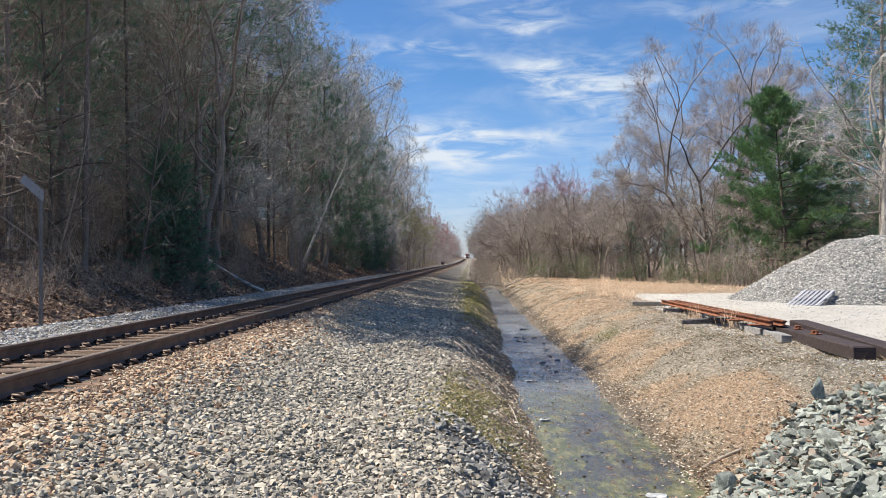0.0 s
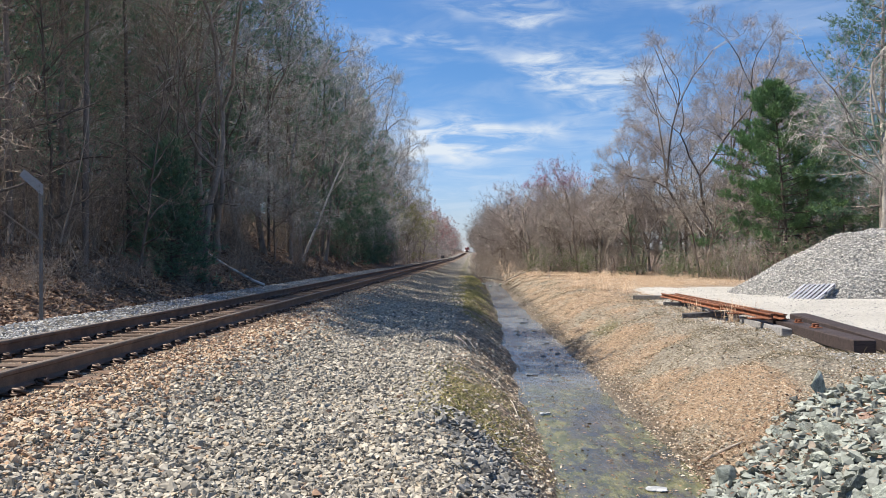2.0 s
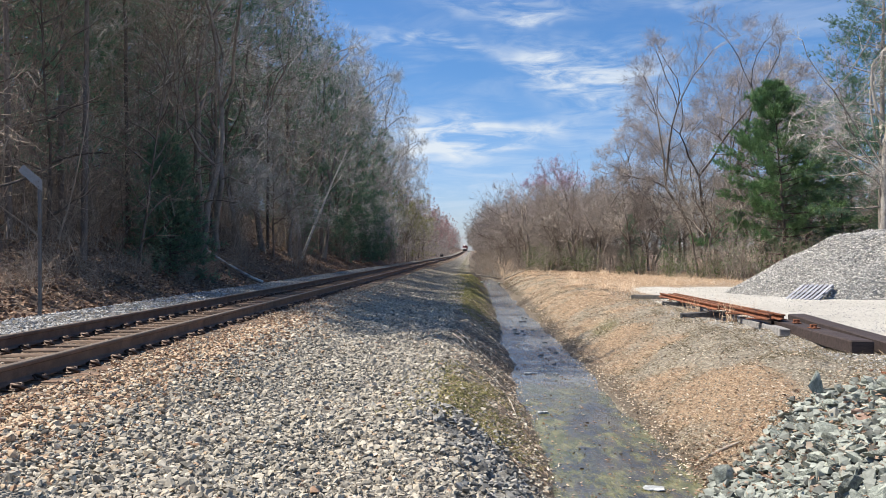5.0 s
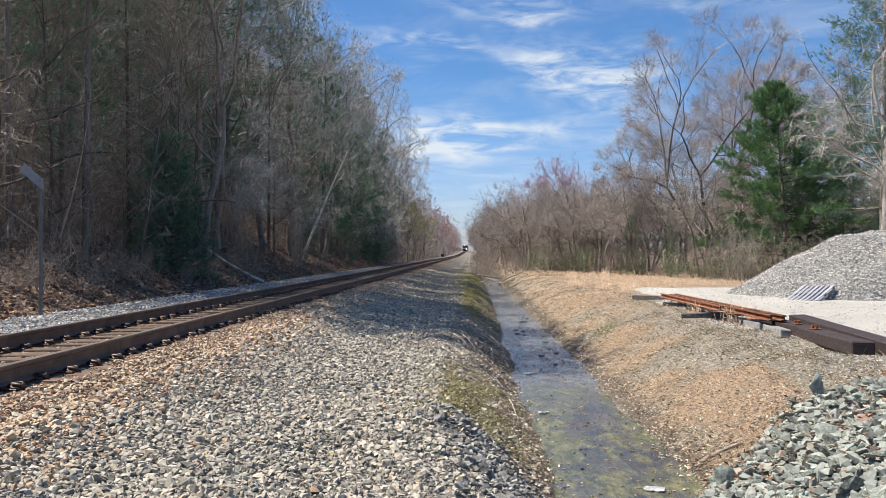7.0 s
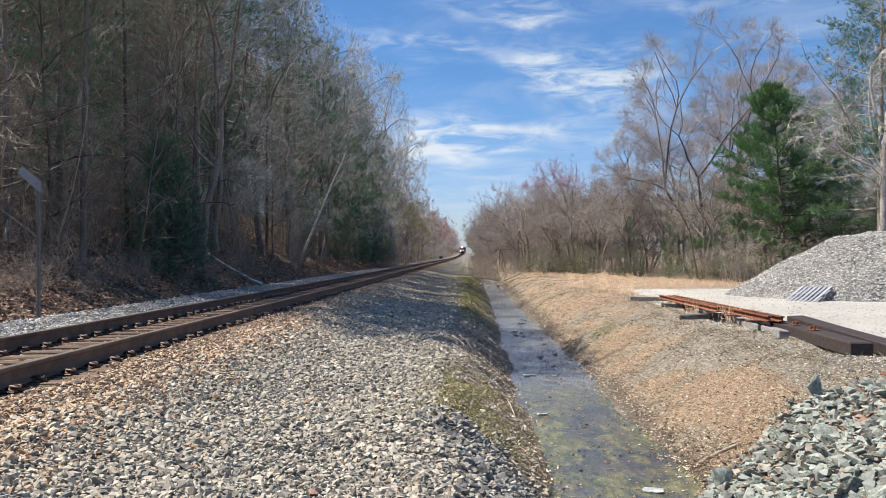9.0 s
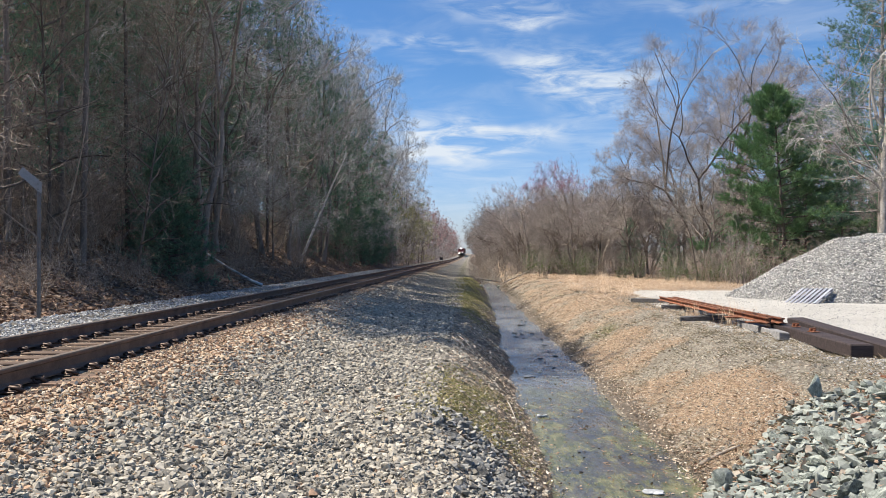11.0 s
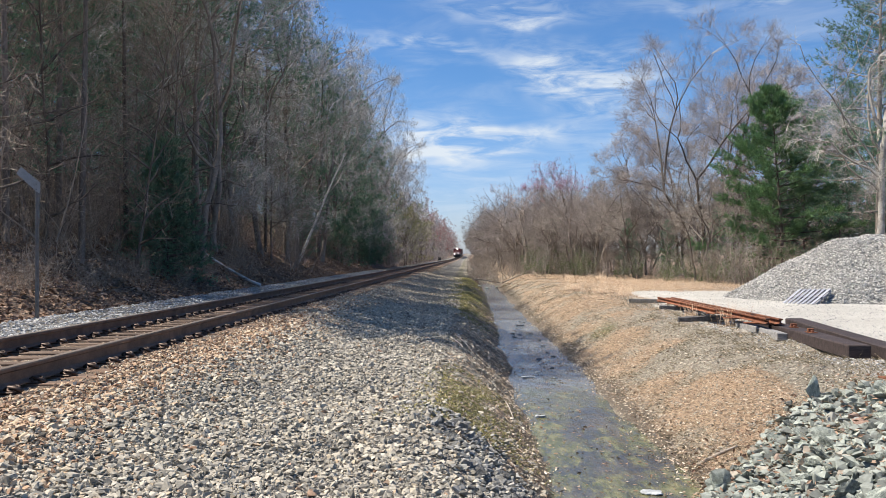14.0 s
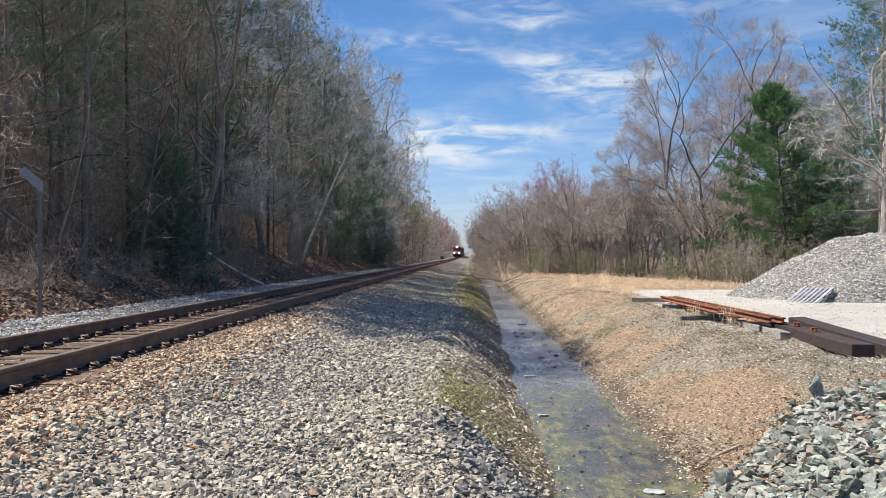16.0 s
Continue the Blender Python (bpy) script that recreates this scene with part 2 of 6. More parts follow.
M["sign"] = surface("dull_aluminium_sheet", (0.30, 0.30, 0.29), (0.40, 0.40, 0.385), 4.0, 0.55, 0.5, fine=30, bump=0.1, depth=0.002, vary=0.0, stain=(0.27, 0.25, 0.23))
M["post"] = surface("galvanised_post_steel", (0.12, 0.118, 0.112), (0.21, 0.205, 0.195), 4.0, 0.6, 0.4, fine=40, bump=0.2, depth=0.002, vary=0.0, stain=(0.16, 0.11, 0.08))
M["straw"] = pieces("dry_straw", ((0.0, (0.22, 0.145, 0.095)), (0.3, (0.44, 0.30, 0.195)), (0.75, (0.64, 0.475, 0.33)), (1.0, (0.76, 0.66, 0.52))), 0.85, 20)
M["moss"] = pieces("moss_and_weeds", ((0.0, (0.10, 0.10, 0.03)), (0.5, (0.22, 0.205, 0.06)), (0.8, (0.36, 0.31, 0.13)), (1.0, (0.46, 0.37, 0.22))), 0.9, 20)
M["weeds"] = pieces("dull_brown_weeds", ((0.0, (0.05, 0.042, 0.022)), (0.4, (0.11, 0.09, 0.05)), (0.8, (0.22, 0.18, 0.11)), (1.0, (0.40, 0.33, 0.23))), 0.9, 20)
M["litter"] = pieces("dead_leaves", ((0.0, (0.10, 0.055, 0.035)), (0.4, (0.22, 0.13, 0.08)), (0.8, (0.36, 0.23, 0.15)), (1.0, (0.50, 0.38, 0.28))), 0.8, 20)
M["debris"] = pieces("plant_scraps", ((0.0, (0.16, 0.11, 0.075)), (0.35, (0.34, 0.25, 0.17)), (0.7, (0.52, 0.42, 0.31)), (1.0, (0.72, 0.64, 0.53))), 0.85, 20)
M["deadwood"] = surface("bleached_dead_wood", (0.26, 0.22, 0.18), (0.52, 0.46, 0.39), 4.0, 0.9, fine=30, bump=0.4, vary=0.15)
M["paper"] = surface("soiled_white_scrap", (0.30, 0.31, 0.31), (0.52, 0.53, 0.53), 9.0, 0.7, fine=40, bump=0.2, depth=0.003, vary=0.1)
M["loco_red"] = surface("maroon_locomotive_paint", (0.13, 0.016, 0.018), (0.24, 0.030, 0.032), 1.0, 0.45, fine=9, bump=0.05, vary=0.0, stain=(0.07, 0.03, 0.025))
M["loco_black"] = surface("grimy_black_steel", (0.012, 0.011, 0.011), (0.04, 0.036, 0.033), 1.0, 0.65, fine=9, bump=0.1, vary=0.0)
M["loco_white"] = surface("white_stripe_paint", (0.5, 0.49, 0.47), (0.7, 0.69, 0.66), 1.0, 0.5, fine=9, bump=0.05, vary=0.0)
M["boxcar"] = surface("freight_car_paint", (0.10, 0.055, 0.045), (0.19, 0.10, 0.08), 0.8, 0.7, fine=9, bump=0.1, vary=0.35, stain=(0.07, 0.05, 0.045))
M["relay_box"] = surface("dull_black_box_paint", (0.02, 0.02, 0.02), (0.05, 0.05, 0.05), 3.0, 0.6, fine=20, bump=0.1, vary=0.0)

m, t, b = material("dark_window_glass", 0.06)
t.put(b, "Base_Color", (0.02, 0.025, 0.03, 1))
M["glass"] = m
m, t, b = material("headlight_glow", 0.3)
t.put(b, "Base_Color", (1, 0.95, 0.85, 1))
t.put(b, "Emission_Color", (1, 0.93, 0.8, 1))
t.put(b, "Emission_Strength", 14.0)
M["lamp"] = m

# shallow ditch water: murky, with algae on the bed near by, reflecting the sky
m, t, b = material("ditch_water", 0.06)
v = t.add("ShaderNodeMapping", Vector=spot(t), Scale=(1.0, 0.42, 1.0)).outputs[0]
along = t.add("ShaderNodeSeparateXYZ", Vector=v).outputs[1]
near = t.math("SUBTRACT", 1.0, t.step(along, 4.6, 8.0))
patch = t.math("ADD", t.math("MULTIPLY", t.noise(1.5, 5.0, 0.7, v), 0.6), t.math("MULTIPLY", t.noise(7.0, 5.0, 0.7, v), 0.4))
algae = t.math("MULTIPLY", t.step(patch, 0.44, 0.58), t.math("ADD", 0.06, t.math("MULTIPLY", near, 0.9)))
# farther off, the sky's blue-grey reflection is painted into the base colour
painted_sky = t.mix(t.step(t.noise(2.0, 6.0, 0.7, v), 0.3, 0.7), (0.105, 0.12, 0.14), (0.26, 0.29, 0.32))
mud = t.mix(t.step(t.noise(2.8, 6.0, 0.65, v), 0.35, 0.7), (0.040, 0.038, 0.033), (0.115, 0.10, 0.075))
bed_and_sky = t.mix(near, painted_sky, mud)
green = t.mix(t.step(t.noise(9.0, 5.0, 0.7, v), 0.3, 0.7), (0.07, 0.08, 0.035), (0.22, 0.205, 0.095))
speck = t.math("MULTIPLY", t.step(t.noise(30.0, 4.0, 0.7, v), 0.60, 0.68), near)
col = t.mix(algae, bed_and_sky, green)
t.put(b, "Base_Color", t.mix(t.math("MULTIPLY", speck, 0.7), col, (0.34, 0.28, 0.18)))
t.put(b, "Roughness", t.math("ADD", 0.10, t.math("MULTIPLY", algae, 0.20)))
t.put(b, "IOR", 1.4)
bumped(t, b, t.math("ADD", t.noise(5.0, 4.0, 0.6, v), t.math("MULTIPLY", t.noise(26.0, 3.0, 0.6, v), 0.2)), 0.6, 0.045)
M["water"] = m

# ground sheet: soil, with gravel, straw, moss and leaf cover where they lie
m, t, b = material("ground_cover", 0.92)
v = spot(t)


def mask(name):
    a = t.add("ShaderNodeAttribute")
    a.attribute_name, a.attribute_type = name, "GEOMETRY"
    return a.outputs["Fac"]


rag = t.math("ADD", t.math("MULTIPLY", t.noise(2.2, 6.0, 0.7, v), 0.55), t.math("MULTIPLY", t.noise(17.0, 5.0, 0.7, v), 0.45))


def ragged(name, sharp=0.20):
    return t.step(t.math("ADD", mask(name), t.math("MULTIPLY", t.math("SUBTRACT", rag, 0.5), 2.2)), 0.5 - sharp, 0.5 + sharp)


fine = t.noise(42.0, 4.0, 0.65, v)
soil = t.mix(t.step(t.noise(5.0, 6.0, 0.65, v), 0.3, 0.7), (0.15, 0.124, 0.09), (0.40, 0.35, 0.27))
cell = t.add("ShaderNodeTexVoronoi", Vector=v, Scale=24.0)
edge = t.add("ShaderNodeTexVoronoi", Vector=v, Scale=24.0)
edge.feature = "DISTANCE_TO_EDGE"
hue = t.add("ShaderNodeSeparateColor", Color=cell.outputs["Color"]).outputs[0]
stone = t.ramp(hue, (0.0, (0.15, 0.142, 0.13)), (0.35, (0.29, 0.27, 0.235)), (0.8, (0.42, 0.385, 0.33)), (1.0, (0.42, 0.32, 0.23)))
stone = t.mix(t.step(edge.outputs["Distance"], 0.0, 0.10), (0.15, 0.135, 0.11), stone)
grit = t.add("ShaderNodeTexVoronoi", Vector=v, Scale=38.0)
grit = t.ramp(t.add("ShaderNodeSeparateColor", Color=grit.outputs["Color"]).outputs[1], (0.0, (0.10, 0.085, 0.062)), (0.5, (0.27, 0.235, 0.175)), (0.9, (0.47, 0.42, 0.335)), (1.0, (0.62, 0.57, 0.48)))
soil = t.mix(0.6, soil, grit)
sand = t.mix(t.step(fine, 0.3, 0.7), (0.42, 0.395, 0.345), (0.71, 0.68, 0.625))
hay = t.mix(t.step(t.noise(26.0, 5.0, 0.7, v), 0.3, 0.7), (0.12, 0.08, 0.05), (0.56, 0.405, 0.265))
green = t.mix(t.step(fine, 0.3, 0.7), (0.055, 0.06, 0.02), (0.19, 0.175, 0.06))
dead = t.add("ShaderNodeTexVoronoi", Vector=v, Scale=11.0, Randomness=1.0)
leaf = t.ramp(t.add("ShaderNodeSeparateColor", Color=dead.outputs["Color"]).outputs[0],
              (0.0, (0.060, 0.038, 0.027)), (0.5, (0.13, 0.078, 0.052)), (0.9, (0.23, 0.15, 0.10)), (1.0, (0.36, 0.27, 0.2)))
c = t.mix(ragged("leaf"), soil, leaf)
c = t.mix(ragged("wet"), c, t.mix(fine, (0.05, 0.04, 0.03), (0.22, 0.175, 0.13)))
c = t.mix(ragged("straw"), c, hay)
c = t.mix(ragged("sand"), c, sand)
c = t.mix(ragged("gravel"), c, stone)
c = t.mix(ragged("rusty"), c, t.mix(0.65, stone, (0.33, 0.20, 0.11)))
c = t.mix(ragged("moss"), c, green)
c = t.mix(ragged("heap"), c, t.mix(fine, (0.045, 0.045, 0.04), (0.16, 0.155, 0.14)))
c = t.mix(t.math("MULTIPLY", t.step(t.noise(0.35, 4.0, 0.6, v), 0.35, 0.75), 0.25), c, (0.12, 0.10, 0.075))
t.put(b, "Base_Color", c)
h = t.math("ADD", t.math("MULTIPLY", t.step(edge.outputs["Distance"], 0.0, 0.3), mask("gravel")), t.math("MULTIPLY", fine, 0.8))
bumped(t, b, h, 1.0, 0.06)
M["ground"] = m

# ---- building helpers ----
rng = np.random.default_rng(7)


def mesh_of(name, verts, faces, mats, mat_index=None, smooth=False):
    """A mesh from a vertex array and a face array (triangles or quads)."""
    verts, faces = np.asarray(verts, np.float32), np.asarray(faces, np.int32)
    k = faces.shape[1]
    me = bpy.data.meshes.new(name)
    me.vertices.add(len(verts))
    me.vertices.foreach_set("co", verts.ravel())
    me.loops.add(faces.size)
    me.loops.foreach_set("vertex_index", faces.ravel())
    me.polygons.add(len(faces))
    me.polygons.foreach_set("loop_start", np.arange(0, faces.size, k, dtype=np.int32))
    for mt in mats if isinstance(mats, (list, tuple)) else [mats]:
        me.materials.append(mt)
    if mat_index is not None:
        me.polygons.foreach_set("material_index", np.asarray(mat_index, np.int32))
    me.polygons.foreach_set("use_smooth", np.full(len(faces), smooth))
    me.update(calc_edges=True)
    me.validate()
    return me


def part(name, data, mat, parent, label="", m=None):
    """Links a mesh, or a bmesh, as one object under a thing or part."""
    if isinstance(data, bmesh.types.BMesh):
        me = bpy.data.meshes.new(name)
        data.to_mesh(me)
        data.free()
        me.materials.append(mat)
        data = me
    ob = new(name, data)
    ob.parent = parent
    if m is not None:
        ob.matrix_basis = m
    return tagged(ob, label)


def thing(name, label, category, data=None, m=None, group="", kind=""):
    ob = new(name, data)
    if m is not None:
        ob.matrix_basis = m
    return tagged(ob, label, category, group, kind)


def block(size, at=(0, 0, 0), bevel=0.01, bm=None, turn=None, segments=1):
    """A bevelled box; adds to bm if given."""
    one = bmesh.new()
    bmesh.ops.create_cube(one, size=1.0)
    bmesh.ops.scale(one, vec=size, verts=one.verts)
    if bevel:
        bmesh.ops.bevel(one, geom=list(one.edges), offset=bevel, segments=segments, affect="EDGES", profile=0.6)
    if turn is not None:
        bmesh.ops.transform(one, matrix=turn, verts=one.verts)
    bmesh.ops.translate(one, vec=at, verts=one.verts)
    return joined(bm, one)


def joined(bm, one):
    if bm is None:
        return one
    me = bpy.data.meshes.new("tmp")
    one.to_mesh(me)
    one.free()
    bm.from_mesh(me)
    bpy.data.meshes.remove(me)
    return bm


def drum(r, depth, at=(0, 0, 0), axis="Z", sides=16, bm=None, bevel=0.0):
    one = bmesh.new()
    bmesh.ops.create_cone(one, cap_ends=True, segments=sides, radius1=r, radius2=r, depth=depth)
    if bevel:
        bmesh.ops.bevel(one, geom=[e for e in one.edges if len(e.link_faces) == 2 and e.calc_face_angle(0) > 0.9], offset=bevel, segments=1, affect="EDGES")
    if axis == "X":
        bmesh.ops.rotate(one, matrix=Matrix.Rotation(radians(90), 3, "Y"), verts=one.verts)
    if axis == "Y":
        bmesh.ops.rotate(one, matrix=Matrix.Rotation(radians(90), 3, "X"), verts=one.verts)
    bmesh.ops.translate(one, vec=at, verts=one.verts)
    return joined(bm, one)


class Soup:
    """Collects triangles: tapered tubes, spikes and small leaves, for one mesh."""

    def __init__(self):
        self.v, self.f, self.mi, self.count = [], [], [], 0

    def add(self, v, f, slot=0):
        v, f = np.asarray(v, float).reshape(-1, 3), np.asarray(f, int)
        self.v.append(v)
        self.f.append(f + self.count)
        self.mi.append(np.full(len(f), slot))
        self.count += len(v)

    def tube(self, pts, radii, sides=5, slot=0, cap=False):
        pts = np.asarray(pts, float)
        ways = np.gradient(pts, axis=0) if len(pts) > 2 else np.repeat(pts[1:] - pts[:1], 2, 0)
        a, b = across(ways)
        ang = np.arange(sides) * 2 * np.pi / sides
        ring = a[:, None] * np.cos(ang)[None, :, None] + b[:, None] * np.sin(ang)[None, :, None]
        vs = pts[:, None] + ring * np.asarray(radii, float)[:, None, None]
        i, j = np.meshgrid(np.arange(len(pts) - 1) * sides, np.arange(sides), indexing="ij")
        k = (j + 1) % sides
        p, q, r, s = (i + j).ravel(), (i + k).ravel(), (i + sides + k).ravel(), (i + sides + j).ravel()
        f = [np.stack([p, q, r], 1), np.stack([p, r, s], 1)]
        if cap:
            e = (len(pts) - 1) * sides
            f += [np.array([[0, x + 1, x] for x in range(1, sides - 1)]), np.array([[e, e + x, e + x + 1] for x in range(1, sides - 1)])]
        self.add(vs, np.concatenate(f), slot)

    def spikes(self, base, tip, width, slot=0):
        """Thin three-sided spikes from base to tip, one for each row."""
        base, tip = np.asarray(base, float), np.asarray(tip, float)
        a, b = across(tip - base)
        w = np.broadcast_to(np.asarray(width, float), (len(base),))[:, None]
        v = np.stack([base + a * w, base - a * w * 0.5 + b * w * 0.87, base - a * w * 0.5 - b * w * 0.87, tip], 1)
        k = np.arange(len(base))[:, None] * 4
        self.add(v, np.concatenate([k + np.array([[0, 1, 3]]), k + np.array([[1, 2, 3]]), k + np.array([[2, 0, 3]])], 0), slot)

    def leaves(self, at, size, slot=0, flat=0.7):
        """Small folded leaves at random turns, two triangles each."""
        at = np.asarray(at, float)
        k = len(at)
        a = rng.normal(size=(k, 3)) * np.array([1, 1, flat])
        a /= np.linalg.norm(a, axis=1, keepdims=True)
        b = rng.normal(size=(k, 3)) * np.array([1, 1, flat])
        b -= a * (a * b).sum(1, keepdims=True)
        b /= np.linalg.norm(b, axis=1, keepdims=True)
        nrm = np.cross(a, b)
        s = (size * rng.uniform(0.6, 1.3, k))[:, None]
        v = np.stack([at - a * s, at + b * s * 0.45 + nrm * s * 0.18, at + a * s, at - b * s * 0.45 + nrm * s * 0.18], 1)
        i = np.arange(k)[:, None] * 4
        self.add(v, np.concatenate([i + np.array([[0, 1, 2]]), i + np.array([[0, 2, 3]])], 0), slot)

    def mesh(self, name, mats, smooth=False):
        return mesh_of(name, np.concatenate(self.v), np.concatenate(self.f), mats, np.concatenate(self.mi), smooth)


def across(way):
    """Two unit vectors square to each way."""
    way = way / (np.linalg.norm(way, axis=1, keepdims=True) + 1e-9)
    ref = np.where(np.abs(way[:, 2:3]) > 0.9, np.array([[1.0, 0, 0]]), np.array([[0, 0, 1.0]]))
    a = np.cross(way, ref)
    a /= np.linalg.norm(a, axis=1, keepdims=True) + 1e-9
    return a, np.cross(way, a)


def hull_shapes(count, points, squash=(1.0, 0.8, 0.6)):
    """Angular stone shapes as vertex and triangle arrays, about one unit across."""
    shapes = []
    for _ in range(count):
        p = rng.normal(size=(points, 3))
        p = p / np.linalg.norm(p, axis=1, keepdims=True) * rng.uniform(0.75, 1.0, (points, 1)) * 0.5 * np.array(squash)
        bm = bmesh.new()
        vs = [bm.verts.new(q) for q in p]
        bmesh.ops.convex_hull(bm, input=vs)
        loose = [q for q in bm.verts if not q.link_faces]
        bmesh.ops.delete(bm, geom=loose, context="VERTS")
        bmesh.ops.triangulate(bm, faces=list(bm.faces))
        bmesh.ops.recalc_face_normals(bm, faces=list(bm.faces))
        bm.verts.index_update()
        shapes.append((np.array([q.co[:] for q in bm.verts]), np.array([[q.index for q in f.verts] for f in bm.faces])))
        bm.free()
    return shapes


def scatter_stones(name, at, size, mat, shapes):
    """One mesh of many loose stones at the places given."""
    vs, fs, base = [], [], 0
    pick = rng.integers(0, len(shapes), len(at))
    for s, (v, f) in enumerate(shapes):
        idx = np.where(pick == s)[0]
        if not len(idx):
            continue
        tip_, half = rng.uniform(0, 2 * np.pi, len(idx)), np.abs(rng.normal(0, 0.55, len(idx))) / 2
        spin = rng.uniform(0, np.pi, len(idx))
        q = np.stack([np.cos(half) * np.cos(spin), np.sin(half) * np.cos(tip_ + spin), np.sin(half) * np.sin(tip_ + spin), np.cos(half) * np.sin(spin)], 1)
        w, x, y, z = q.T
        rot = np.stack([1 - 2 * (y * y + z * z), 2 * (x * y - z * w), 2 * (x * z + y * w),
                        2 * (x * y + z * w), 1 - 2 * (x * x + z * z), 2 * (y * z - x * w),
                        2 * (x * z - y * w), 2 * (y * z + x * w), 1 - 2 * (x * x + y * y)], 1).reshape(-1, 3, 3)
        p = np.einsum("nij,vj->nvi", rot, v) * size[idx][:, None, None] + at[idx][:, None]
        vs.append(p.reshape(-1, 3))
        fs.append((f[None] + (base + np.arange(len(idx)) * len(v))[:, None, None]).reshape(-1, 3))
        base += len(idx) * len(v)
    return mesh_of(name, np.concatenate(vs), np.concatenate(fs), mat)

# ---- the lie of the land ----
GAUGE, RAIL_Z, TRACK_X = 1.505, 0.63, -4.79


def bend(y):
    """How far the line has swung to the right at a distance y."""
    y = np.asarray(y, float)
    return 0.0064 / 240 * np.clip(y - 280, 0, 120) ** 2 + 0.0064 * np.clip(y - 400, 0, 600)


def rise(y):
    y = np.asarray(y, float)
    return 2.0e-5 * np.clip(y - 240, 0, 300) ** 2 + 0.006 * np.clip(y - 540, 0, 400)


def lattice(x, y, seed):
    k = np.sin(x * 127.1 + y * 311.7 + seed * 74.7) * 43758.5453
    return k - np.floor(k)


def bumps(x, y, seed=0):
    """Smooth value noise from 0 to 1."""
    x, y = np.asarray(x, float), np.asarray(y, float)
    i, j = np.floor(x), np.floor(y)
    a, b = x - i, y - j
    a, b = a * a * (3 - 2 * a), b * b * (3 - 2 * b)
    return ((lattice(i, j, seed) * (1 - a) + lattice(i + 1, j, seed) * a) * (1 - b)
            + (lattice(i, j + 1, seed) * (1 - a) + lattice(i + 1, j + 1, seed) * a) * b)


def smooth(v, lo, hi):
    k = np.clip((np.asarray(v, float) - lo) / (hi - lo), 0, 1)
    return k * k * (3 - 2 * k)


PROFILE_U = (-400, -70, -32, -22, -16, -11.5, -9.2, -8.6, -8.0, -6.3, -3.45, -3.05, -2.2, -1.2, -0.5, -0.1, 0.4, 0.85, 1.2, 1.9, 2.3, 3.0, 3.6, 4.2, 6.0, 40, 400)
PROFILE_Z = (34, 15, 8.0, 5.4, 3.4, 1.3, 0.35, 0.25, 0.44, 0.405, 0.43, 0.395, 0.18, 0.04, 0.01, -0.06, -0.40, -0.72, -0.86, -0.86, -0.70, -0.34, 0.0, 0.19, 0.22, 0.30, 1.5)
WATER_Z = -0.70


def across_line(x, y):
    """The distance to the right of the camera's line along the track, and the same measured along the ditch."""
    u = np.asarray(x, float) - bend(y)
    return u, u - 0.003 * (np.clip(y, -20, 75) - 8) * smooth(u, -1.6, 0.0)


def land(x, y):
    x, y = np.asarray(x, float), np.asarray(y, float)
    u, d = across_line(x, y)
    d = d + 0.16 * (bumps(d * 0 + 3.3, y * 0.7, 3) - 0.5) * smooth(d, 0, 0.7) * (1 - smooth(d, 3.5, 5))
    d = d + (d - 1.6) * 0.38 * smooth(y, 15, 42) * np.exp(-((d - 1.6) / 1.5) ** 2)
    z = np.interp(d, PROFILE_U, PROFILE_Z)
    gone = smooth(y, 66, 84) * smooth(d, -0.4, 0.2) * (1 - smooth(d, 3.8, 4.6))
    z = z * (1 - gone) + gone * (np.interp(d, (-0.4, 4.6), (0.0, 0.2)) - 0.25 * np.exp(-((d - 1.6) / 0.8) ** 2))
    wild = smooth(-d, 8.6, 12) + smooth(d, 9, 30) * smooth(y, 30, 55)
    z = z + (bumps(x * 0.12, y * 0.12, 5) - 0.45) * 1.6 * smooth(-d, 10, 20)
    z = z + (bumps(x * 0.6, y * 0.6, 6) - 0.5) * 0.30 * np.clip(wild, 0, 1)
    bank = smooth(d, -1.0, -0.2) * (1 - smooth(d, 7, 9)) * (1 - np.exp(-((d - 1.6) / 0.7) ** 2))
    z = z + (bumps(x * 1.3, y * 0.9, 7) - 0.5) * 0.14 * bank + (bumps(x * 4.1, y * 3.3, 8) - 0.5) * 0.05 * bank
    path = smooth(d, -3.2, -2.6) * (1 - smooth(d, -0.6, 0.2))
    z = z + (bumps(x * 1.1, y * 0.8, 9) - 0.5) * 0.08 * path + (bumps(x * 0.25, y * 0.06, 10) - 0.5) * 0.22 * path * smooth(y, 30, 60)
    z = z + (bumps(x * 5, y * 5, 11) - 0.5) * 0.03 * smooth(-d, 6.0, 6.5) * (1 - smooth(-d, 8.2, 8.8))
    return z + rise(y)


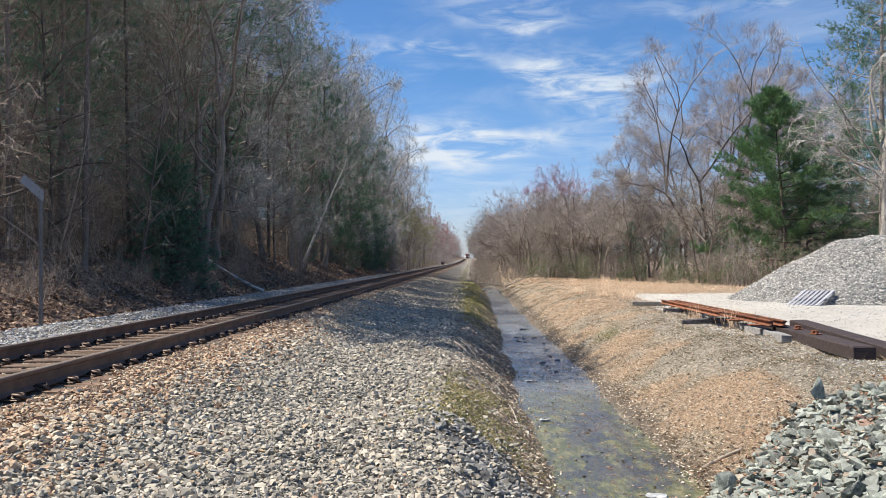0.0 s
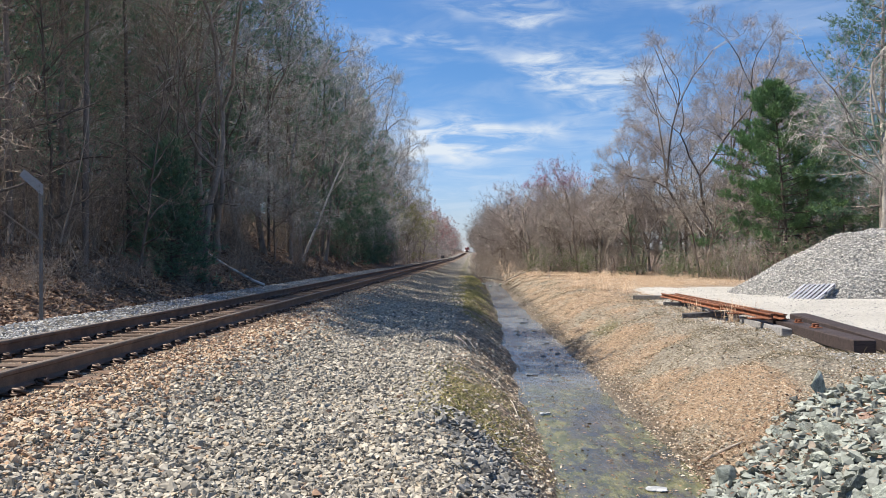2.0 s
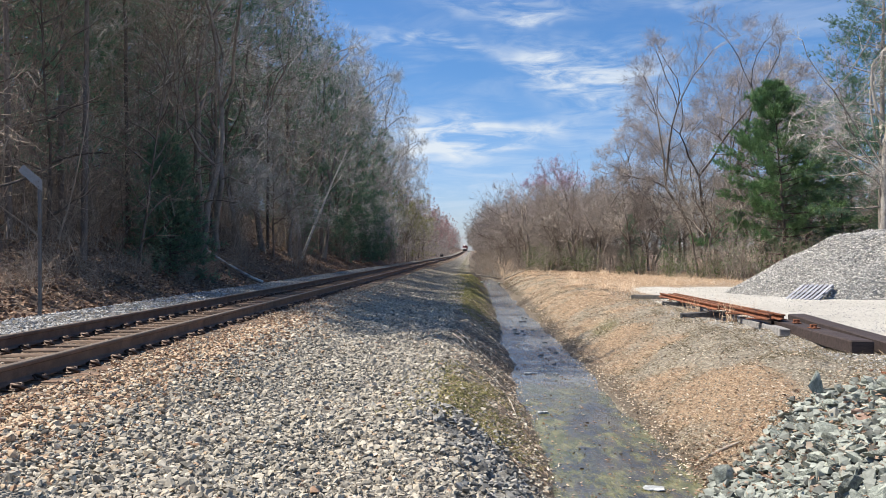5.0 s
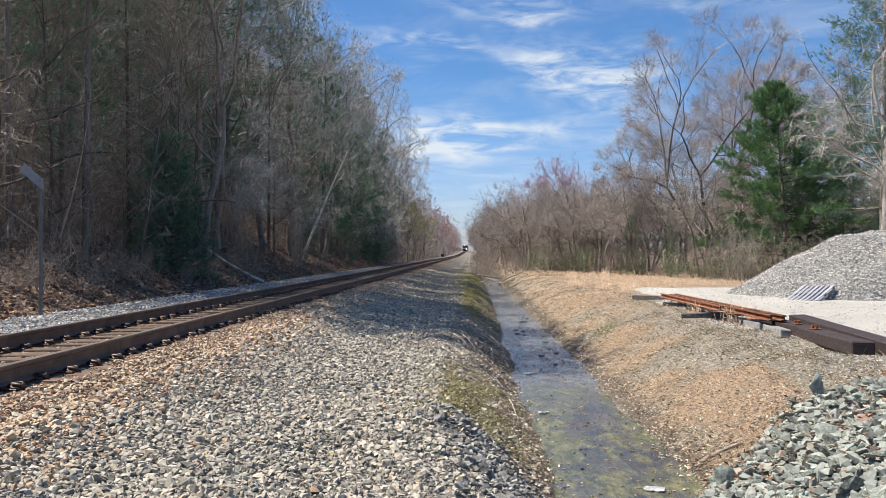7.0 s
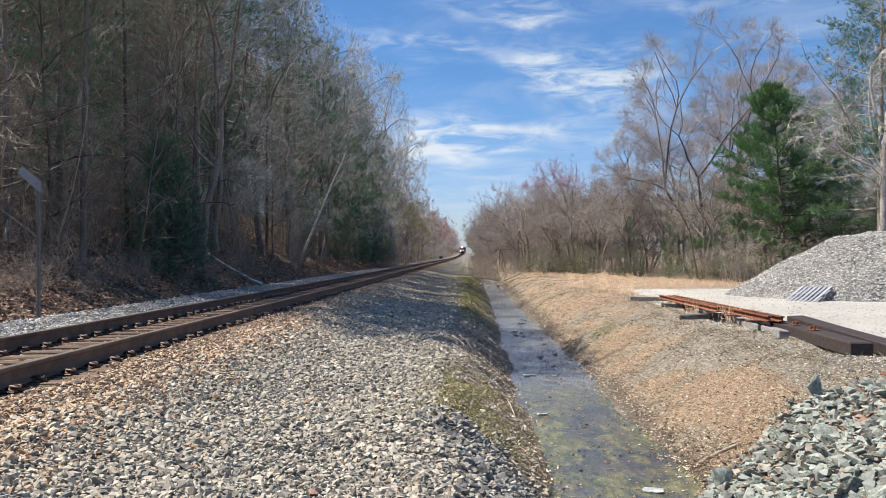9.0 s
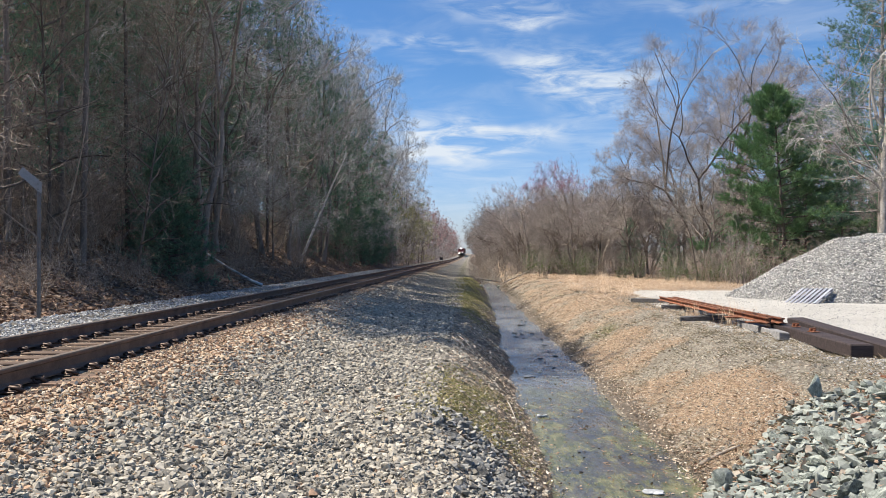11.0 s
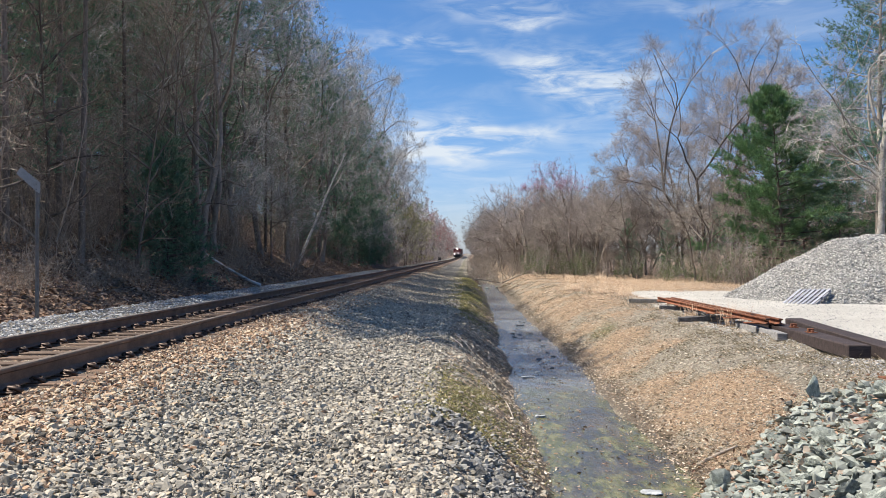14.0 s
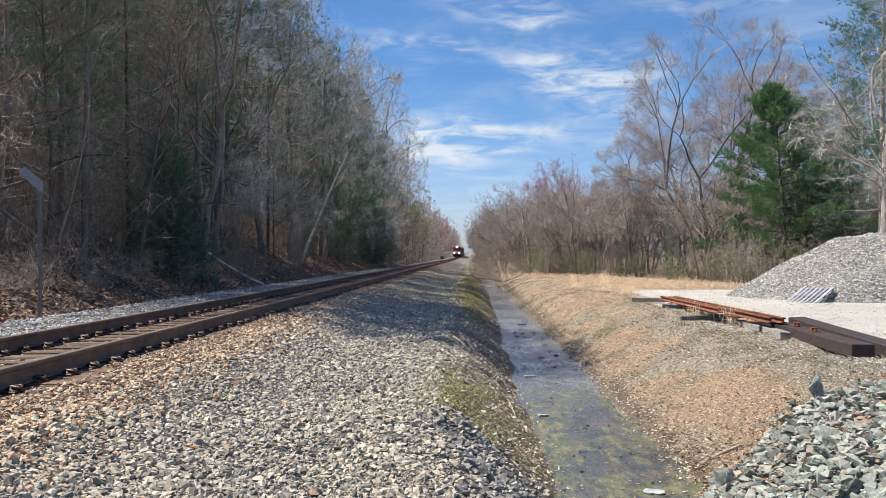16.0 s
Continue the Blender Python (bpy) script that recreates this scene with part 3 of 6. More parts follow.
def straw_cover(x, y, d):
    """How much dry grass lies on the far bank and the field, 0 to 1."""
    blot = bumps(x * 0.9, y * 0.55, 21) * 0.6 + bumps(x * 2.3, y * 1.5, 22) * 0.4
    wy = y + (bumps(x * 1.6, y * 1.1, 61) - 0.5) * 2.6 + (d - 3.1) * 0.9
    wd = d + (bumps(x * 1.4, y * 0.9, 62) - 0.5) * 1.1
    swaths = 0.50 * np.exp(-((wy - 10.4) / 1.2) ** 2) * np.exp(-((wd - 3.1) / 0.75) ** 2) + 0.46 * np.exp(-((wy - 15.2) / 1.9) ** 2) * np.exp(-((wd - 3.2) / 0.7) ** 2)
    bare = 0.55 * np.exp(-((wd - 3.3 - 0.16 * (wy - 12.5)) / 0.75) ** 2) * smooth(wy, 10.5, 12.4) * (1 - smooth(wy, 13.6, 16)) + 0.46 * smooth(wd, 3.5, 4.2) * (1 - smooth(y, 17, 25))
    return np.clip(0.00 + 0.95 * blot + swaths - bare + 0.30 * smooth(y, 22, 40) * smooth(d, 3.4, 4.4), 0, 1)


def ground_sheet():
    xs = np.concatenate([[-2500, -900, -400, -200, -120, -80], np.arange(-60, -20, 3), np.arange(-20, -9, 0.7), np.arange(-9, -6, 0.25),
                         np.arange(-6, -3.6, 0.4), np.arange(-3.6, 6, 0.12), np.arange(6, 16, 0.6), np.arange(16, 60, 3), [80, 120, 200, 400, 900, 2500]])
    ys = np.concatenate([[-2500, -900, -300, -120, -60, -30, -15, -8, -4, -1], np.arange(0, 4, 0.5), np.arange(4, 22, 0.14), np.arange(22, 40, 0.4),
                         np.arange(40, 90, 1.2), np.arange(90, 240, 5), np.arange(240, 800, 14), [820, 900, 1100, 1500, 2500]])
    gx, gy = np.meshgrid(xs, ys)
    gx = gx + bend(gy)
    gz = land(gx, gy)
    nx, ny = len(xs), len(ys)
    i, j = np.meshgrid(np.arange(ny - 1), np.arange(nx - 1), indexing="ij")
    a = (i * nx + j).ravel()
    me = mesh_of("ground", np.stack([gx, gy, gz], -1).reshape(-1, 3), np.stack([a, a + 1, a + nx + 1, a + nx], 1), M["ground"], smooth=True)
    u, d = across_line(gx, gy)
    near_wood = smooth(gy - (60 - 1.75 * (d - 6)), -3, 3) * smooth(d, 5, 7)
    layers = {
        "gravel": (smooth(d, -8.2, -7.9) * (1 - 0.6 * smooth(d, -0.7, 0.5) - 0.4 * smooth(d, 0.5, 0.8))) * (1 - 0.5 * smooth(gy, 20, 60) * smooth(d, -1.8, -0.8)),
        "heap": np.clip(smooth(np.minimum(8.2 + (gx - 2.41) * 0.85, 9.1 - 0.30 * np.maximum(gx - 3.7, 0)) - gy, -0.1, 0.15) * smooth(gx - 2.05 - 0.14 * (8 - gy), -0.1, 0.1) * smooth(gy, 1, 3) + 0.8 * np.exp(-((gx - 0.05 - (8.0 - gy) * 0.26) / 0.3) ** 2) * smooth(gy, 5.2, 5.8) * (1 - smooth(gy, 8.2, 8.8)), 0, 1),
        "rusty": np.exp(-((d + 3.2) / 0.50) ** 2) * 0.95 + np.exp(-((d + 4.8) / 0.9) ** 2) * 0.75 + np.exp(-((d + 6.2) / 0.3) ** 2) * 0.3,
        "straw": smooth(d, 2.22, 2.7) * straw_cover(gx, gy, d) * (1 - near_wood),
        "wet": np.clip(0.8 * np.exp(-((d - 2.36) / (0.20 + 0.28 * smooth(gy, 12, 24))) ** 2) + 1.0 * np.exp(-((d - 0.62) / 0.30) ** 2) + 0.95 * smooth(gy, 11.5, 16) * np.exp(-((d - 0.3) / 0.5) ** 2), 0, 1),
        "sand": smooth(d + (bumps(gx * 0.5, gy * 0.3, 25) - 0.5) * 1.6, 4.9, 6.0) * (1 - smooth(gy, 31, 36)) * smooth(gy, -2, 3),
        "moss": 0.7 * np.exp(-(((gx - 3.25) / 0.45) ** 2 + ((gy - 20) / 1.6) ** 2)) + 0.62 * np.exp(-((d - 0.0) / 0.38) ** 2) * (smooth(gy, 7.6, 8.6) * (1 - smooth(gy, 11.5, 13.5)) + 0.9 * smooth(gy, 19, 24) * (1 - smooth(gy, 60, 80))) + 0.5 * smooth(gy, 26, 34) * np.exp(-((d + 0.7) / 0.5) ** 2),
        "leaf": np.clip(smooth(-d, 8.3, 9.0) + near_wood + smooth(d, 0.2, 1.0) * smooth(gy, 70, 84) + 0.55 * np.exp(-((d - 2.45) / 0.22) ** 2), 0, 1),
    }
    for name, values in layers.items():
        at = me.attributes.new(name, "FLOAT", "POINT")
        at.data.foreach_set("value", values.astype(np.float32).ravel())
    return thing("ground", "gravel, straw and leaf covered ground beside the railway", "ground", me, kind="structure")


ground_sheet()


def water_strip():
    ys = np.arange(-20, 80.1, 1.0)
    off = 0.003 * (np.clip(ys, -20, 75) - 8)
    v = np.concatenate([np.stack([off + 0.2, ys, ys * 0 + WATER_Z], 1), np.stack([off + 3.1, ys, ys * 0 + WATER_Z], 1)])
    k = np.arange(len(ys) - 1)
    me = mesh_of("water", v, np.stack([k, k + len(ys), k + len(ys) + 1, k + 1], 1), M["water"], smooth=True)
    thing("water", "shallow murky ditch water with green algae", "water", me, kind="structure")


water_strip()


# ---- railway track ----
def track_matrix(y, side=0.0, z=0.0):
    """A pose on the line at distance y, turned along it."""
    x = TRACK_X + float(bend(y)) + side
    turn = -math.degrees(math.atan(0.0064 / 120 * min(max(y - 280, 0), 120)))
    return pose(x, y, RAIL_Z + float(rise(y)) + z, 0, 0, turn)


def rail_mesh():
    prof = np.array([(-0.036, 0.0), (-0.038, -0.012), (-0.036, -0.036), (-0.010, -0.052), (-0.008, -0.135), (-0.030, -0.150), (-0.070, -0.160), (-0.070, -0.172),
                     (0.070, -0.172), (0.070, -0.160), (0.030, -0.150), (0.008, -0.135), (0.010, -0.052), (0.036, -0.036), (0.038, -0.012), (0.036, 0.0), (0.0, 0.003)])
    ys = np.concatenate([np.arange(-80, 240, 10.0), np.arange(240, 960, 12.0)])
    k = len(prof)
    v = np.stack([np.stack([bend(y) + prof[:, 0], np.full(k, y), rise(y) + prof[:, 1]], 1) for y in ys])
    i, j = np.meshgrid(np.arange(len(ys) - 1) * k, np.arange(k), indexing="ij")
    a, b = (i + j).ravel(), (i + (j + 1) % k).ravel()
    slot = np.where(np.isin(j.ravel(), (0, 14, 15, 16)), 1, 0)
    return mesh_of("rail", v.reshape(-1, 3), np.stack([b, a, a + k, b + k], 1), [M["rail_side"], M["rail_top"]], slot)


def tie_mesh(seed):
    r = random.Random(seed)
    bm = block((2.6, 0.225, 0.18), bevel=0.014)
    for q in bm.verts:
        q.co += Vector((r.uniform(-0.03, 0.03), r.uniform(-0.008, 0.008), r.uniform(-0.006, 0.006)))
    me = bpy.data.meshes.new("tie")
    bm.to_mesh(me)
    bm.free()
    me.materials.append(M["tie"])
    return me


def clip_mesh():
    """A bent spring clip with its shoulder."""
    s = Soup()
    a = np.linspace(0, 1.75 * np.pi, 13)
    s.tube(np.stack([0.030 + 0.040 * np.cos(a), 0.062 * np.sin(a), 0.020 + 0.018 * np.sin(a * 0.9)], 1), np.full(13, 0.012), 6, cap=True)
    s.tube([(-0.05, 0.0, 0.004), (-0.01, 0.0, 0.030), (0.05, 0.0, 0.022), (0.10, 0.0, 0.0)], (0.020, 0.022, 0.022, 0.018), 6, cap=True)
    return s.mesh("clip", M["clip"], True)


def build_track():
    track = thing("railway_track", "single railway track with rusty rails on weathered wooden ties", "railway track", kind="structure")
    rails = rail_mesh()
    for side in (-GAUGE / 2, GAUGE / 2):
        part("rail", rails, None, track, "brown rusted steel rail", Matrix.Translation((TRACK_X + side, 0, RAIL_Z)))
    shapes = [tie_mesh(i) for i in range(5)]
    bm = block((0.36, 0.19, 0.016), bevel=0.004)
    plate = bpy.data.meshes.new("tie_plate")
    bm.to_mesh(plate)
    bm.free()
    plate.materials.append(M["clip"])
    clip = clip_mesh()
    r = random.Random(3)
    pitch, first = 0.495, 0.10
    far_v, far_f = [], []
    for k in range(-24, 1250):
        y = first + pitch * k
        drop = -0.172 - 0.016 - 0.09
        m = track_matrix(y, r.uniform(-0.05, 0.05), drop + r.uniform(-0.006, 0.0)) @ pose(0, r.uniform(-0.02, 0.02), 0, 0, 0, r.uniform(-1.2, 1.2))
        if 0 <= k < 300:
            tie = part("tie", shapes[k % 5], None, track, m=m)
            if 8 <= k < 75:
                for s in (-1, 1):
                    at = pose(s * GAUGE / 2, 0, 0.098)
                    part("tie_plate", plate, None, tie, m=at)
                    for e in (-1, 1):
                        part("rail_clip", clip, None, tie, m=pose(s * GAUGE / 2 + e * 0.115, r.uniform(-0.02, 0.02), 0.104, 0, 0, 0 if e > 0 else 180))
        else:
            box = np.array([(a, b, c) for a in (-1.3, 1.3) for b in (-0.112, 0.112) for c in (-0.09, 0.09)])
            far_v.append(np.array([m @ Vector(q) for q in box]))
            far_f.append(np.array([(0, 1, 3, 2), (4, 6, 7, 5), (0, 4, 5, 1), (2, 3, 7, 6), (1, 5, 7, 3), (0, 2, 6, 4)]) + 8 * (len(far_v) - 1))
    me = mesh_of("far_ties", np.concatenate(far_v), np.concatenate(far_f), M["tie"])
    tagged(part("far_ties", me, None, track), kind="stuff")


build_track()


# ---- trees ----
def curve_path(start, way, length, steps, lift, wander, r):
    pts, p, w = [np.array(start, float)], np.array(start, float), np.array(way, float)
    w /= np.linalg.norm(w)
    for _ in range(steps):
        w = w + np.array([r.gauss(0, wander), r.gauss(0, wander), r.gauss(0, wander) + lift])
        w /= np.linalg.norm(w)
        p = p + w * length / steps
        pts.append(p.copy())
    return np.array(pts)


def along(pts, f):
    k = f * (len(pts) - 1)
    i = min(int(k), len(pts) - 2)
    return pts[i] + (pts[i + 1] - pts[i]) * (k - i), pts[i + 1] - pts[i]


def turned(way, spread, r):
    """A way that leaves the given one at about the angle spread."""
    w = np.array(way, float) / np.linalg.norm(way)
    a, b = across(w[None])
    th = r.uniform(0, 2 * math.pi)
    side = a[0] * math.cos(th) + b[0] * math.sin(th)
    return w * math.cos(spread) + side * math.sin(spread)


def broadleaf(label, high, wide, seed, bark, twigs, bud=None, limbs=15, boughs=5, sprays=7, first=0.35, fork=0, twig=0.009, buds=2, lean=0.0, thick=0.010, droop=0.0, twiglets=3, up=26, wander=0.06, splay=0.30):
    """A leafless tree: trunk with limbs, and a crown of boughs, twigs and buds."""
    r = random.Random(seed)
    wood, crown = Soup(), Soup()
    stems = [(np.array((0, 0, -0.3)), np.array((lean, 0.02, 1.0)), high, thick * high)]
    for i in range(fork):
        th = i * 2.2 + r.random()
        stems.append((np.array((0.15 * math.cos(th), 0.15 * math.sin(th), -0.3)), np.array((splay * math.cos(th), splay * math.sin(th), 1.0)), high * r.uniform(0.8, 0.97), thick * high * 0.75))
    bases, tips = [], []
    for s0, w0, tall, rad in stems:
        trunk = curve_path(s0, w0, tall, 10, 0.03, wander, r)
        radii = rad * (1 - np.linspace(0, 1, 11) ** 0.8 * 0.95)
        radii[0] *= 1.35
        wood.tube(trunk, radii, 7)
        count = max(4, limbs // len(stems))
        for i in range(count):
            f = first + (0.99 - first) * ((i + r.random()) / count)
            k = (f - first) / (1 - first)
            p, w = along(trunk, f)
            th = i * 2.4 + r.uniform(-0.6, 0.6)
            up_angle = radians(up + 30 * k + r.uniform(-14, 14))
            way0 = np.array((math.cos(th) * math.cos(up_angle), math.sin(th) * math.cos(up_angle), math.sin(up_angle)))
            size = wide * tall * (0.78 + 0.70 * k - 1.0 * k * k) * r.uniform(0.7, 1.25)
            limb = curve_path(p, way0, size, 6, 0.045 - droop, 0.17, r)
            rl = max(0.013, rad * (1 - f) * 0.75 + 0.007)
            wood.tube(limb, rl * np.array((1, 0.85, 0.7, 0.55, 0.4, 0.28, 0.15)), 4)
            for b in range(boughs):
                g = 0.2 + 0.8 * (b + r.random()) / boughs
                q, v = along(limb, min(g, 0.99))
                size2 = max(0.09 * tall, size * r.uniform(0.35, 0.6) * (1.15 - 0.5 * g))
                bough = curve_path(q, turned(v, radians(r.uniform(25, 65)), r), size2, 3, 0.03 - droop, 0.25, r)
                crown.tube(bough, max(0.012, rl * 0.34) * np.array((1, 0.75, 0.5, 0.3)), 3)
                for _ in range(sprays):
                    h = r.uniform(0.1, 1.0)
                    a, c = along(bough, min(h, 0.99))
                    e = a + turned(c, radians(r.uniform(15, 65)), r) * size2 * r.uniform(0.3, 0.7) + np.array((0, 0, (0.03 - droop) * size2))
                    bases.append(a), tips.append(e)
                    for _ in range(twiglets):
                        k2 = a + (e - a) * r.uniform(0.2, 0.9)
                        bases.append(k2), tips.append(k2 + turned(e - a, radians(r.uniform(20, 60)), r) * size2 * r.uniform(0.15, 0.36) + np.array((0, 0, 0.01 * size2)))
    bases, tips = np.array(bases), np.array(tips)
    crown.spikes(bases, tips, twig * rng.uniform(0.6, 1.3, len(bases)))
    mats = [twigs]
    if bud:
        mats.append(bud)
        pts = bases[:, None] + (tips - bases)[:, None] * rng.uniform(0.45, 1.05, (len(tips), buds, 1)) + rng.normal(size=(len(tips), buds, 3)) * 0.03
        crown.leaves(pts.reshape(-1, 3), twig * 3 if twig > 0.025 else 0.032, 1)
    return dict(name="tree", label=label, bark=bark, mats=mats, wood=wood, crown=crown)


def fanned(ways, least, most):
    """Unit ways that leave the given ones at angles between two limits, in degrees."""
    w = ways / np.linalg.norm(ways, axis=1, keepdims=True)
    a, b = across(w)
    th, spread = rng.uniform(0, 2 * np.pi, (len(w), 1)), np.radians(rng.uniform(least, most, (len(w), 1)))
    return w * np.cos(spread) + (a * np.cos(th) + b * np.sin(th)) * np.sin(spread)


def forked(label, high, reach, seed, bark, twigs, bud=None, boles=1, clear=0.25, levels=4, twig=0.006, thick=0.011, splay=0.25, crook=0.12, plume=9, subs=2, fine=0.045, buds=1, bud_size=0.035, lift=0.05, tips_only=False, sides=2):
    """A leafless tree that forks again and again from its boles to a domed crown of fine twigs."""
    r = random.Random(seed)
    wood, crown = Soup(), Soup()
    ends = []
    low = clear * 0.75 * high
    heart, radii = np.array((0, 0, (high + low) / 2)), np.array((reach, reach, (high - low) / 2))

    def room(p, w):
        q, v = (p - heart) / radii, w / radii
        a, b, c = v @ v, q @ v, q @ q - 1
        return max(0.035 * high, (-b + math.sqrt(max(b * b - a * c, 0))) / a)

    def grow(p, w, size, rad, level):
        w = w / np.linalg.norm(w)
        if level:
            size = min(size, room(p, w) * r.uniform(0.9, 1.05))
        n = 5 if level == 0 else 4 if level < 3 else 3
        path = curve_path(p, w, size, n, lift * (0.4 if level == 0 else 1.0), crook * (0.4 if level == 0 else 1.0), r)
        taper = rad * np.linspace(1, 0.62, n + 1)
        if level == 0:
            taper[0] *= 1.3
        (wood if level < 3 else crown).tube(path, np.maximum(taper, 0.006), (7, 6, 5, 4, 3, 3)[min(level, 5)])
        if level == levels:
            ends.append(path)
            return
        for _ in range(3 if r.random() < 0.3 else 2):
            p1, c = along(path, 0.999)
            grow(p1, turned(c, radians(r.uniform(16, 44)), r), size * r.uniform(0.66, 0.86), rad * r.uniform(0.45, 0.60), level + 1)
        for _ in range(sides + 1 if level == 0 else sides):
            p1, c = along(path, r.uniform(0.45 if level == 0 else 0.25, 0.92))
            grow(p1, turned(c, radians(r.uniform(34, 68)), r), size * r.uniform(0.5, 0.78), rad * r.uniform(0.28, 0.42), level + 1)

    for i in range(boles):
        th = i * 6.28 / boles + r.uniform(-0.5, 0.5)
        out = splay * r.uniform(0.4, 1.1) if boles > 1 else 0.04
        grow(np.array((0.14 * math.cos(th), 0.14 * math.sin(th), -0.3)), np.array((out * math.cos(th), out * math.sin(th), 1.0)), (clear + 0.08) * high * r.uniform(0.85, 1.15), thick * high / boles ** 0.4, 0)
    pts = np.repeat(np.array(ends), plume, 0)
    f = 0.15 + 2.84 * rng.random(len(pts))
    k, row = np.minimum(f.astype(int), 2), np.arange(len(pts))
    way0 = pts[row, k + 1] - pts[row, k]
    base0 = pts[row, k] + way0 * (f - k)[:, None]
    tip0 = base0 + (fanned(way0, 22, 68) + np.array((0, 0, lift * 2))) * (high * fine * rng.uniform(0.6, 1.25, len(pts)))[:, None]
    way1, base1 = np.repeat(tip0 - base0, subs, 0), np.repeat(base0, subs, 0)
    base1 = base1 + way1 * rng.uniform(0.15, 0.85, (len(base1), 1))
    tip1 = base1 + fanned(way1, 25, 65) * (high * fine * rng.uniform(0.3, 0.6, len(base1)))[:, None]
    bases, tips = np.concatenate([base0, base1]), np.concatenate([tip0, tip1])
    crown.spikes(bases, tips, twig * rng.uniform(0.6, 1.3, len(bases)))
    mats = [twigs]
    if bud:
        mats.append(bud)
        keep = bases[:, 2] > 0.66 * high if tips_only else bases[:, 2] > 0
        b0, t0 = bases[keep], tips[keep]
        pts = b0[:, None] + (t0 - b0)[:, None] * rng.uniform(0.4, 1.05, (len(t0), buds, 1)) + rng.normal(size=(len(t0), buds, 3)) * 0.02
        crown.leaves(pts.reshape(-1, 3), bud_size, 1)
    return dict(name="tree", label=label, bark=bark, mats=mats, wood=wood, crown=crown)


def pine(label, high, wide, seed, bark, needles, whorls=26, low=0.12, tufts=13, shape=1.0, blades=7, tuft=0.34, spread=0.18, stout=0.034, girth=0.012):
    """A pine: straight trunk, whorls of boughs and tufts of needles."""
    r = random.Random(seed)
    wood, crown = Soup(), Soup()
    trunk = curve_path((0, 0, -0.3), (0.01, 0.01, 1), high + 0.3, 9, 0.04, 0.012, r)
    wood.tube(trunk, girth * high * (1 - np.linspace(0, 1, 10) * 0.94), 7)
    at, ways = [], []
    for i in range(whorls):
        f = low + (0.985 - low) * (i / (whorls - 1)) ** 0.9
        p, _ = along(trunk, f)
        k = (f - low) / (1 - low)
        for j in range(4 if f < 0.9 else 3):
            th = i * 1.1 + j * 1.6 + r.uniform(-0.4, 0.4)
            reach = wide * (1 - k) ** shape * (0.55 + 0.45 * min(1, k * 5 + 0.5)) * r.uniform(0.6, 1.25) + 0.25
            lift = radians(-6 + 38 * k + r.uniform(-8, 10))
            bough = curve_path(p, (math.cos(th) * math.cos(lift), math.sin(th) * math.cos(lift), math.sin(lift)), reach, 4, 0.07, 0.05, r)
            wood.tube(bough, 0.030 * (0.4 + reach / wide) * np.array((1, 0.75, 0.5, 0.3, 0.12)), 3)
            for _ in range(max(4, int(tufts * (0.35 + 0.65 * reach / wide)))):
                h = 0.18 + 0.82 * math.sqrt(r.random())
                q, v = along(bough, min(h, 0.995))
                at.append(q + np.array((r.gauss(0, spread), r.gauss(0, spread), r.gauss(0.02, spread * 0.5))) * (0.6 + 0.5 * reach / wide))
                ways.append(v / np.linalg.norm(v) + np.array((0, 0, 0.35)))
    at, ways = np.array(at), np.array(ways)
    base = np.repeat(at, blades, 0)
    way2 = np.repeat(ways / np.linalg.norm(ways, axis=1, keepdims=True), blades, 0) + rng.normal(size=(len(base), 3)) * 0.62
    way2 /= np.linalg.norm(way2, axis=1, keepdims=True)
    crown.spikes(base, base + way2 * tuft * rng.uniform(0.7, 1.3, (len(base), 1)), stout * tuft / 0.34)
    return dict(name="pine_tree", label=label, bark=bark, mats=[needles], wood=wood, crown=crown)


def shrub(label, high, wide, seed, twigs, bud=None, stems=12, sprays=16, twig=0.008, leaf=0.06, buds=2):
    """A bush of many thin stems from one root."""
    r = random.Random(seed)
    wood, crown = Soup(), Soup()
    bases, tips = [], []
    for i in range(stems):
        th = r.uniform(0, 6.28)
        out = r.uniform(0.05, 0.75) * wide / high
        tall = high * r.uniform(0.45, 1.0)
        stem = curve_path((r.gauss(0, 0.15 * wide), r.gauss(0, 0.15 * wide), -0.1), (math.cos(th) * out, math.sin(th) * out, 1), tall, 5, 0.0, 0.17, r)
        wood.tube(stem, 0.006 * high ** 0.6 * np.array((1.5, 1.2, 0.95, 0.7, 0.45, 0.2)), 4)
        for _ in range(sprays):
            h = r.uniform(0.12, 1.0)
            a, c = along(stem, min(h, 0.99))
            e = a + turned(c, radians(r.uniform(20, 70)), r) * tall * r.uniform(0.14, 0.34)
            bases.append(a), tips.append(e)
            for _ in range(3):
                k = a + (e - a) * r.uniform(0.2, 0.85)
                bases.append(k), tips.append(k + turned(e - a, radians(r.uniform(20, 60)), r) * tall * r.uniform(0.06, 0.16))
    bases, tips = np.array(bases), np.array(tips)
    crown.spikes(bases, tips, twig)
    mats = [twigs]
    if bud:
        mats.append(bud)
        pts = bases[:, None] + (tips - bases)[:, None] * rng.uniform(0.3, 1.05, (len(tips), buds, 1)) + rng.normal(size=(len(tips), buds, 3)) * 0.04
        crown.leaves(pts.reshape(-1, 3), leaf, 1)
    return dict(name="shrub", label=label, bark=twigs, mats=mats, wood=wood, crown=crown)


